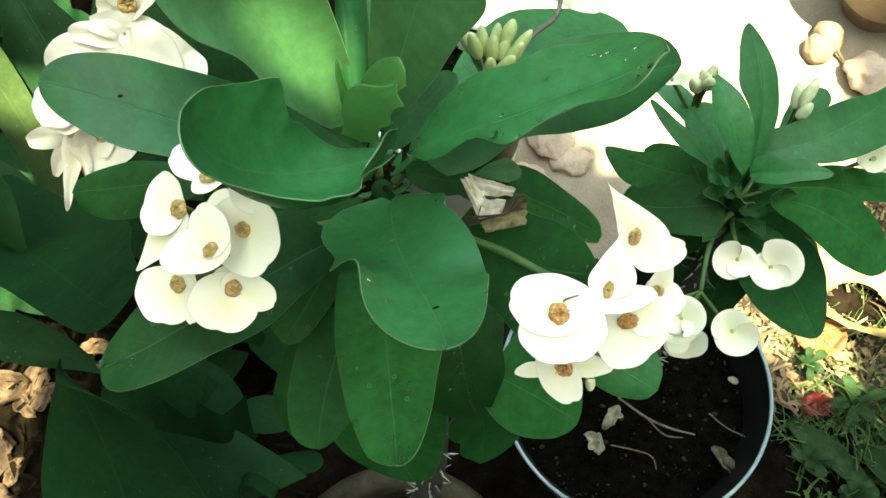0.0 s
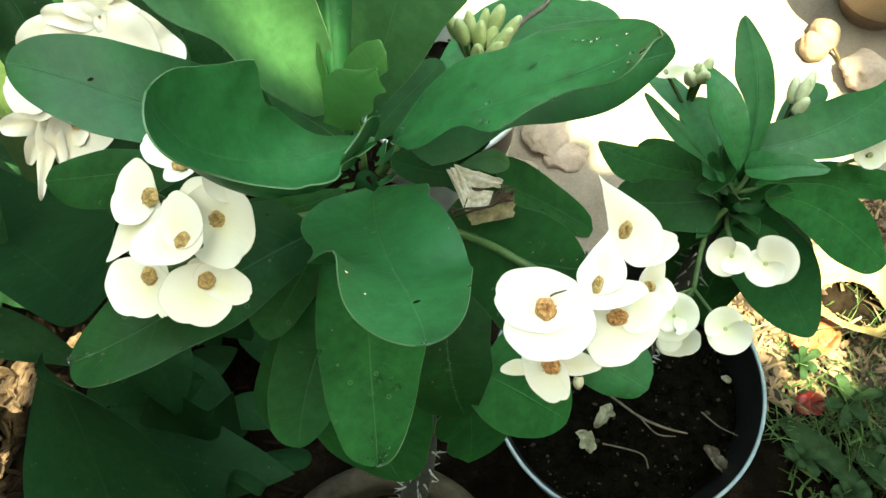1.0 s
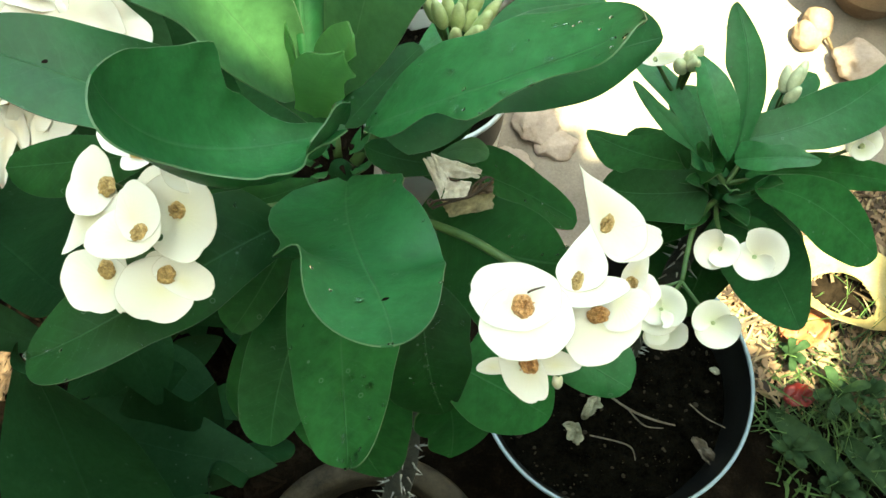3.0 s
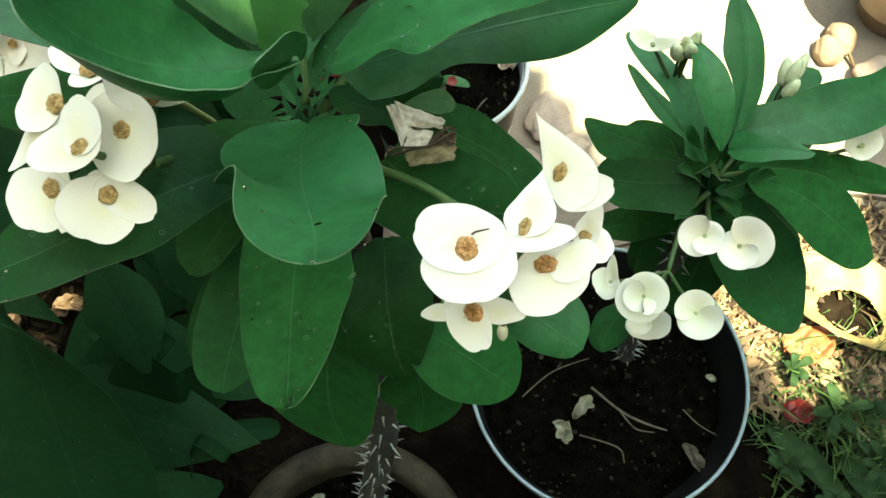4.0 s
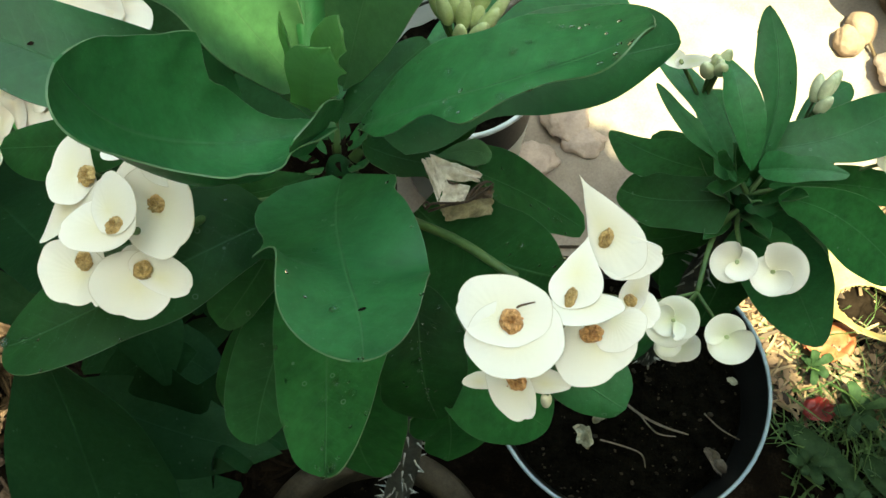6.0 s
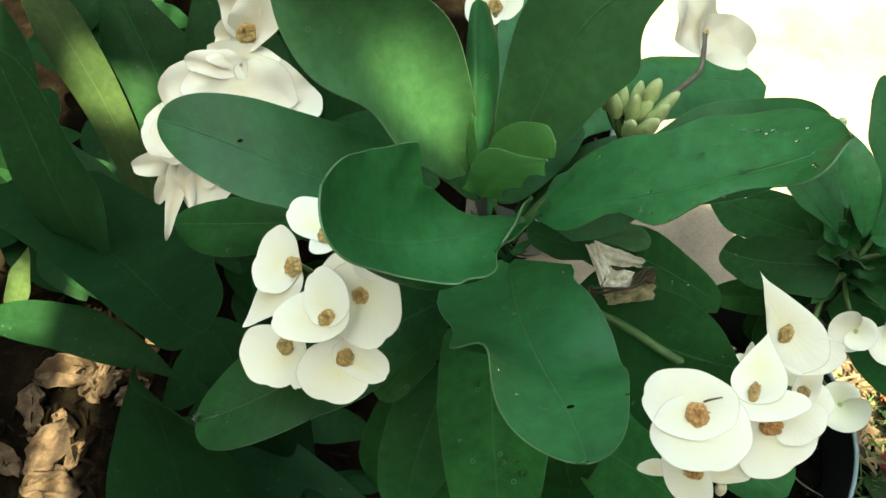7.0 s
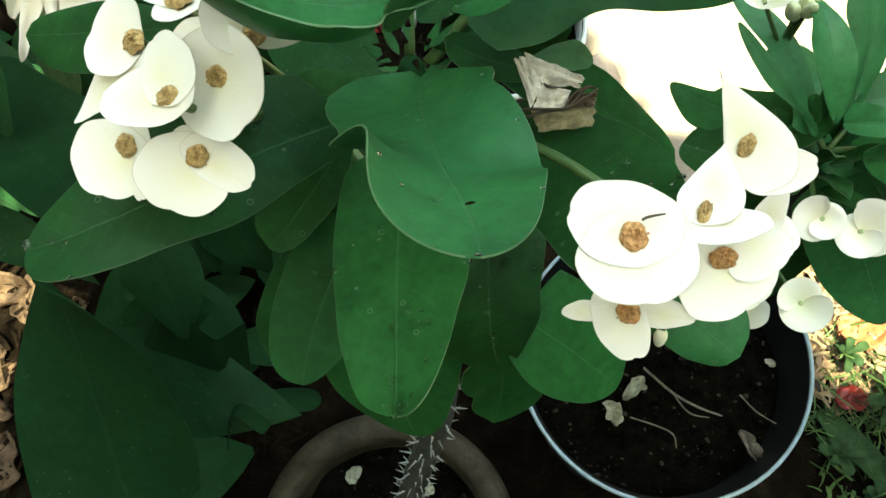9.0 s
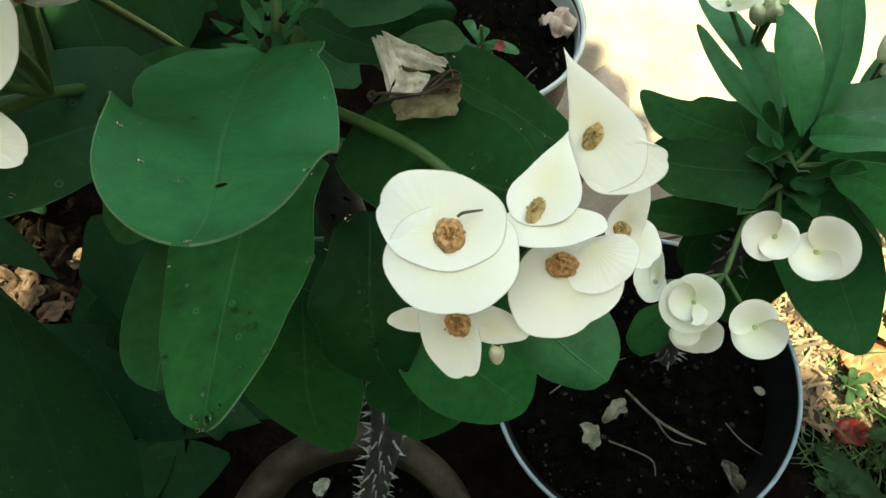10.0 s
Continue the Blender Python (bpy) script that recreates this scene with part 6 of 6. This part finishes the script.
stone((0.5663, 1.2056, 0.02), (0.024, 0.028, 0.018), 9.0, "smooth beige rounded stone on concrete", STONE_BEIGE, True)
stone((0.5880, 1.2312, 0.02), (0.024, 0.032, 0.020), 12.0, "smooth beige rounded stone on concrete", STONE_BEIGE, True)
stone((0.6401, 1.1483, 0.02), (0.04, 0.04, 0.03), 14.0, "dark shaded rock lying on concrete")
tub = empty("flower_pot", (0.68, 1.30, 0.022), "pale beige clay pot standing on concrete", "flower pot")
part("body", lathe([(0.0, 0.004), (0.05, 0.0), (0.055, 0.008), (0.085, 0.14), (0.086, 0.15)], 48, 0.01, 3), STONE_BEIGE, tub)
part("rim", lathe([(0.085, 0.148), (0.094, 0.149), (0.097, 0.155), (0.097, 0.175), (0.093, 0.18), (0.085, 0.178), (0.082, 0.17), (0.075, 0.05), (0.0, 0.05)], 48, 0.01, 3), CONCRETE, tub)
twig([(0.5944, 1.2109, 0.04), (0.6051, 1.1909, 0.03), (0.6154, 1.1634, 0.03), (0.6401, 1.1483, 0.03)], 0.004, "pale dry root lying on concrete", STRAW, "root")
twig([(0.6086, 1.182, 0.03), (0.641, 1.1931, 0.03), (0.672, 1.1928, 0.03)], 0.003, "pale dry root lying on concrete", STRAW, "root")

# ---- straw, grass and fallen leaves on the sunlit earth ----
def strips(count, region, length, width, seed, rise, bend=0.3):
    """Many thin bent strips, loose on the ground or growing from it."""
    rng = random.Random(seed)
    verts, faces = [], []
    for _ in range(count):
        x, y = region(rng)
        a = rng.uniform(0, 6.28)
        ln, w = length * rng.uniform(0.4, 1.2), width * rng.uniform(0.5, 1.3)
        d, s = Vector((math.cos(a), math.sin(a), 0)), Vector((-math.sin(a), math.cos(a), 0))
        up = rise * rng.uniform(0.3, 1.0)
        curve = rng.uniform(-bend, bend)
        z0 = rng.uniform(0.002, 0.02) if rise < 0.5 else 0.0
        i0 = len(verts)
        worn = (rng.uniform(0.1, 0.9), rng.uniform(0.7, 1.15), rng.uniform(0.6, 1.1), rng.uniform(0.05, 0.8))
        for k in range(4):
            q = k / 3
            c = Vector((x, y, z0)) + d * ln * q * (1 if rise < 0.5 else 0.5) + s * curve * ln * q * q + Vector((0, 0, ln * up * (q - 0.35 * q * q)))
            ww = w * (1 - 0.8 * q if rise >= 0.5 else worn[k])
            verts += [c - s * ww / 2, c + s * ww / 2 + Vector((0, 0, w * 0.3))]
        for k in range(3):
            faces.append((i0 + 2 * k, i0 + 2 * k + 1, i0 + 2 * k + 3, i0 + 2 * k + 2))
    me = bpy.data.meshes.new("strips")
    me.from_pydata([tuple(v) for v in verts], [], faces)
    return me


def loose(name, me, material, label, category):
    me.materials.append(material)
    tagged(new(name, me), label, category, kind="stuff")


def right_earth(rng):
    while True:
        x, y = rng.uniform(0.34, 0.80), 0.92 - 0.32 * rng.random() ** 1.2
        if (x - 0.561) ** 2 + (y - 0.750) ** 2 > 0.0021:
            return x, y


def grass_patch(rng):
    return rng.gauss(0.62, 0.055), rng.gauss(0.57, 0.08)


def left_earth(rng):
    return rng.uniform(-0.95, -0.25), rng.uniform(0.25, 0.85)


loose("straw", strips(2200, right_earth, 0.045, 0.0045, 3, 0.15), STRAW, "loose yellow straw and chaff on the earth", "straw")
loose("chaff", strips(4200, right_earth, 0.020, 0.0075, 4, 0.35), CHAFF, "short beige chaff scattered on the earth", "straw")
loose("grass", strips(420, grass_patch, 0.095, 0.0045, 5, 0.9), GRASS, "thin green grass growing through straw", "grass")
def corner_grass(rng):
    return rng.uniform(0.44, 0.80), rng.gauss(0.56, 0.05)


loose("grass", strips(600, corner_grass, 0.07, 0.005, 9, 0.8), GRASS, "dark green grass growing in shade", "grass")
def straw_grass(rng):
    while True:
        x, y = rng.uniform(0.40, 0.78), rng.gauss(0.645, 0.045)
        if y < 0.70:
            return x, y


loose("grass", strips(300, straw_grass, 0.12, 0.0038, 15, 0.75, 0.5), GRASS, "long thin grass blades growing through straw", "grass")
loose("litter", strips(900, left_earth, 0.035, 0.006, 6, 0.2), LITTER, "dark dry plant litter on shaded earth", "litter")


def flat_leaf(at, length, width, turn, material, label, bend=0.02, hole=None, name="fallen_leaf"):
    """A fallen leaf lying on the ground, with an opening eaten out of it if hole is given."""
    n, m = 60, 44
    bm = bmesh.new()
    grid = {}
    for i in range(n + 1):
        for j in range(m + 1):
            u, v = i / n * 2 - 1, j / m * 2 - 1
            w = math.sqrt(max(1 - u * u, 0))
            x, y = u * length / 2, v * w * width / 2
            grid[i, j] = bm.verts.new((x, y, 0.012 + bend * (v * v + 0.4 * math.sin(3 * u + 1)) + 0.004 * noise.noise((x * 40, y * 40, turn))))
    for i in range(n):
        for j in range(m):
            u, v = (i + 0.5) / n * 2 - 1, (j + 0.5) / m * 2 - 1
            if hole and ((u - hole[0]) / hole[2]) ** 2 + ((v - hole[1]) / hole[3]) ** 2 < 1:
                continue
            bm.faces.new((grid[i, j], grid[i + 1, j], grid[i + 1, j + 1], grid[i, j + 1]))
    bmesh.ops.delete(bm, geom=[v for v in bm.verts if not v.link_faces], context="VERTS")
    bmesh.ops.remove_doubles(bm, verts=bm.verts, dist=1e-5)
    ob = part(name, bm, material)
    ob.matrix_world = Matrix.Translation(at) @ Matrix.Rotation(turn, 4, "Z")
    mod = ob.modifiers.new("thickness", "SOLIDIFY")
    mod.thickness = 0.0008
    return tagged(ob, label, "leaf", "fallen leaves")


flat_leaf((0.5590, 0.7622, 0.012), 0.20, 0.13, -0.5, YELLOW, "large yellowed fallen leaf with a round hole eaten in it", hole=(0.10, -0.28, 0.48, 0.56))
# Dark sheet laid under the hole in place of the shade there.
crumple((0.5690, 0.7480, 0.004), 0.09, 25, LITTER, "dark sheet standing in for shade under a yellowed leaf", rough=0.15, turn=0.3, group="fallen leaves")
crumple((0.5014, 0.6939, 0.015), 0.055, 21, ORANGE, "orange-red dry fallen leaf on straw", rough=0.2, turn=0.3, group="fallen leaves")
crumple((0.4800, 0.5960, 0.02), 0.034, 22, RED, "bright red fallen petal among grass", name="petal", rough=0.25, turn=0.2, category="petal", long=1.3)
flat_leaf((0.4835, 0.5288, 0.01), 0.13, 0.035, -0.75, WEED, "grey-green fallen strap leaf on the earth", bend=0.008)
flat_leaf((0.5594, 0.4995, 0.012), 0.10, 0.035, -0.9, WEED, "grey-green fallen leaf on the earth", bend=0.012)

def weed(at, size, seed, label):
    """A low rosette of a few soft leaves."""
    rng = random.Random(seed)
    thing = empty("weed", at, label, "weed", "weeds on the earth")
    for k in range(9):
        a = k * 2.4 + rng.uniform(-0.3, 0.3)
        r = size * rng.uniform(0.6, 1.1)
        b0 = Vector(at) + Vector((0, 0, 0.008 + 0.002 * k))
        t0 = b0 + Vector((math.cos(a) * r, math.sin(a) * r, rng.uniform(0.005, 0.03)))
        w = size * rng.uniform(0.16, 0.24)
        leaf(thing, b0, b0.lerp(t0, 0.5) + Vector((0, 0, 0.3 * size)), t0, (-math.sin(a), math.cos(a), 0), w, w, 0.002, 0.002, material=WEED, s0=0.62, ns=9, nu=3)


for k, (wx, wy, ws) in enumerate(((0.53, 0.60, 0.06), (0.475, 0.655, 0.045), (0.46, 0.52, 0.05), (0.58, 0.535, 0.055), (0.51, 0.47, 0.05), (0.57, 0.60, 0.04))):
    weed((wx, wy, 0.0), ws * 0.65, 30 + k, "low grey-green weed among straw and grass")

# dry leaves on the earth at the foot of the strap-leaved plant
for k, (x, y, s, tn) in enumerate(((-0.71, 0.585, 0.10, 0.3), (-0.66, 0.60, 0.07, 1.5), (-0.75, 0.53, 0.08, 2.0), (-0.70, 0.47, 0.10, 1.2), (-0.68, 0.42, 0.09, 0.1), (-0.60, 0.57, 0.06, 0.8), (-0.76, 0.45, 0.07, 2.6), (-0.62, 0.36, 0.08, 1.9), (-0.56, 0.50, 0.06, 0.5), (-0.50, 0.43, 0.06, 2.2), (-0.582, 0.651, 0.06, 0.4), (-0.64, 0.58, 0.05, 1.1), (-0.67, 0.565, 0.05, 2.5), (-0.69, 0.59, 0.045, 0.6), (-0.70, 0.51, 0.05, 1.7), (-0.69, 0.44, 0.05, 0.3), (-0.725, 0.49, 0.05, 2.9), (-0.66, 0.47, 0.045, 1.4))):
    crumple((x, y, 0.004), s * 0.5, 40 + k, DRY_DARK, "curled dry leaf lying on sunlit earth", rough=0.45, long=1.9, turn=tn, group="dry leaves on the earth", roll=0.3)


# ---- water drops on the leaves ----
WATER = Nodes("water")
WATER.set(color=(1.0, 1.0, 1.0), rough=0.02)
WATER.bsdf.inputs["Transmission Weight"].default_value = 1.0
WATER.bsdf.inputs["IOR"].default_value = 1.33


def bead(at, normal, r):
    bm = bmesh.new()
    bmesh.ops.create_icosphere(bm, subdivisions=2, radius=r)
    for w in bm.verts:
        w.co.z *= 0.75 if w.co.z > 0 else 0.15
    ob = part("water_drop", bm, WATER.mat)
    ob.matrix_world = Matrix.Translation(at) @ Vector(normal).to_track_quat("Z", "Y").to_matrix().to_4x4()
    tagged(ob, "clear water drop lying on a green leaf", "water drop", "water drops on the leaves")


def drops(leaf_ob, count, seed, small=0.0006, large=0.0019):
    """Flattened beads of water scattered over one leaf."""
    rng = random.Random(seed)
    me = leaf_ob.data
    base = leaf_ob.matrix_parent_inverse.translation + chain_place(leaf_ob.parent)
    faces = [p for p in me.polygons if p.normal.z > 0.4]
    for _ in range(count):
        p = rng.choice(faces)
        v = [me.vertices[i].co for i in p.vertices]
        a, c = rng.random(), rng.random()
        at = v[0].lerp(v[1], a).lerp(v[-1].lerp(v[min(2, len(v) - 1)], a), c) + base
        r = small + (large - small) * rng.random() ** 2.5
        bead(at + p.normal * 0.0001, p.normal, r)


rng_beads = random.Random(77)
rib_line = [Vector(p) for p in ((0.0075, 0.4374, 0.8350), (0.0134, 0.4065, 0.8300), (0.0116, 0.3999, 0.8150), (0.0195, 0.3919, 0.7850))]
for k in range(15):
    q = 0.30 + 0.042 * k + rng_beads.uniform(-0.012, 0.012)
    a, b, c, d = rib_line
    spot = a * (1 - q) ** 3 + b * 3 * q * (1 - q) ** 2 + c * 3 * q * q * (1 - q) + d * q ** 3
    bead(spot + Vector((rng_beads.uniform(-0.0008, 0.0008), -0.0008, 0.0008)), (0.05, -0.75, 0.65), rng_beads.uniform(0.0004, 0.0009))

for ob, count, sd in ((WET[0], 14, 1), (WET[1], 4, 2), (WET[2], 13, 3), (WET[3], 11, 4), (WET[4], 6, 5), (WET[5], 5, 6), (WET[6], 8, 7), (WET[7], 3, 8)):
    drops(ob, count * 2, sd)


# ---- small blemishes on the leaves ----
def blemish(leaf_ob, near, size, seed):
    """A dark eaten spot on a leaf."""
    me = leaf_ob.data
    base = leaf_ob.matrix_parent_inverse.translation + chain_place(leaf_ob.parent)
    p = min(me.polygons, key=lambda q: (q.center + base - Vector(near)).length)
    n = p.normal if p.normal.z > 0 else -p.normal
    x, y, z = frame_of(n, (0.8, 0.3, 0.1))
    at = Vector(near) - z * (Vector(near) - p.center - base).dot(z) + z * 0.00025
    bm = bmesh.new()
    rim = [bm.verts.new(at + (x * math.cos(a) * 1.7 + y * math.sin(a)) * size * (1 + 0.3 * noise.noise((math.cos(a), math.sin(a), seed)))) for a in (6.283 * k / 12 for k in range(12))]
    mid = bm.verts.new(at + z * 0.0001)
    for k in range(12):
        bm.faces.new((rim[k], rim[(k + 1) % 12], mid))
    world_part("blemish", bm, LITTER, leaf_ob, "small dark eaten spot")


blemish(WET[1], (0.009, 0.387, 0.953), 0.0007, 1.0)
blemish(SPOTTED, (-0.102, 0.461, 0.948), 0.0006, 3.0)
twig([(0.0484, 0.3988, 0.9275), (0.0497, 0.3991, 0.929), (0.0533, 0.4003, 0.929)], 0.0005, "tiny dry scrap lying on a cream bract", DRY_DARK, "scrap")

for k, (x, y) in enumerate(((-0.26, 1.114), (-0.285, 1.10))):
    crumple((x, y, 0.006), 0.035, 70 + k, RED, "red fallen petal on dark earth", name="petal", rough=0.4, turn=k, category="petal")
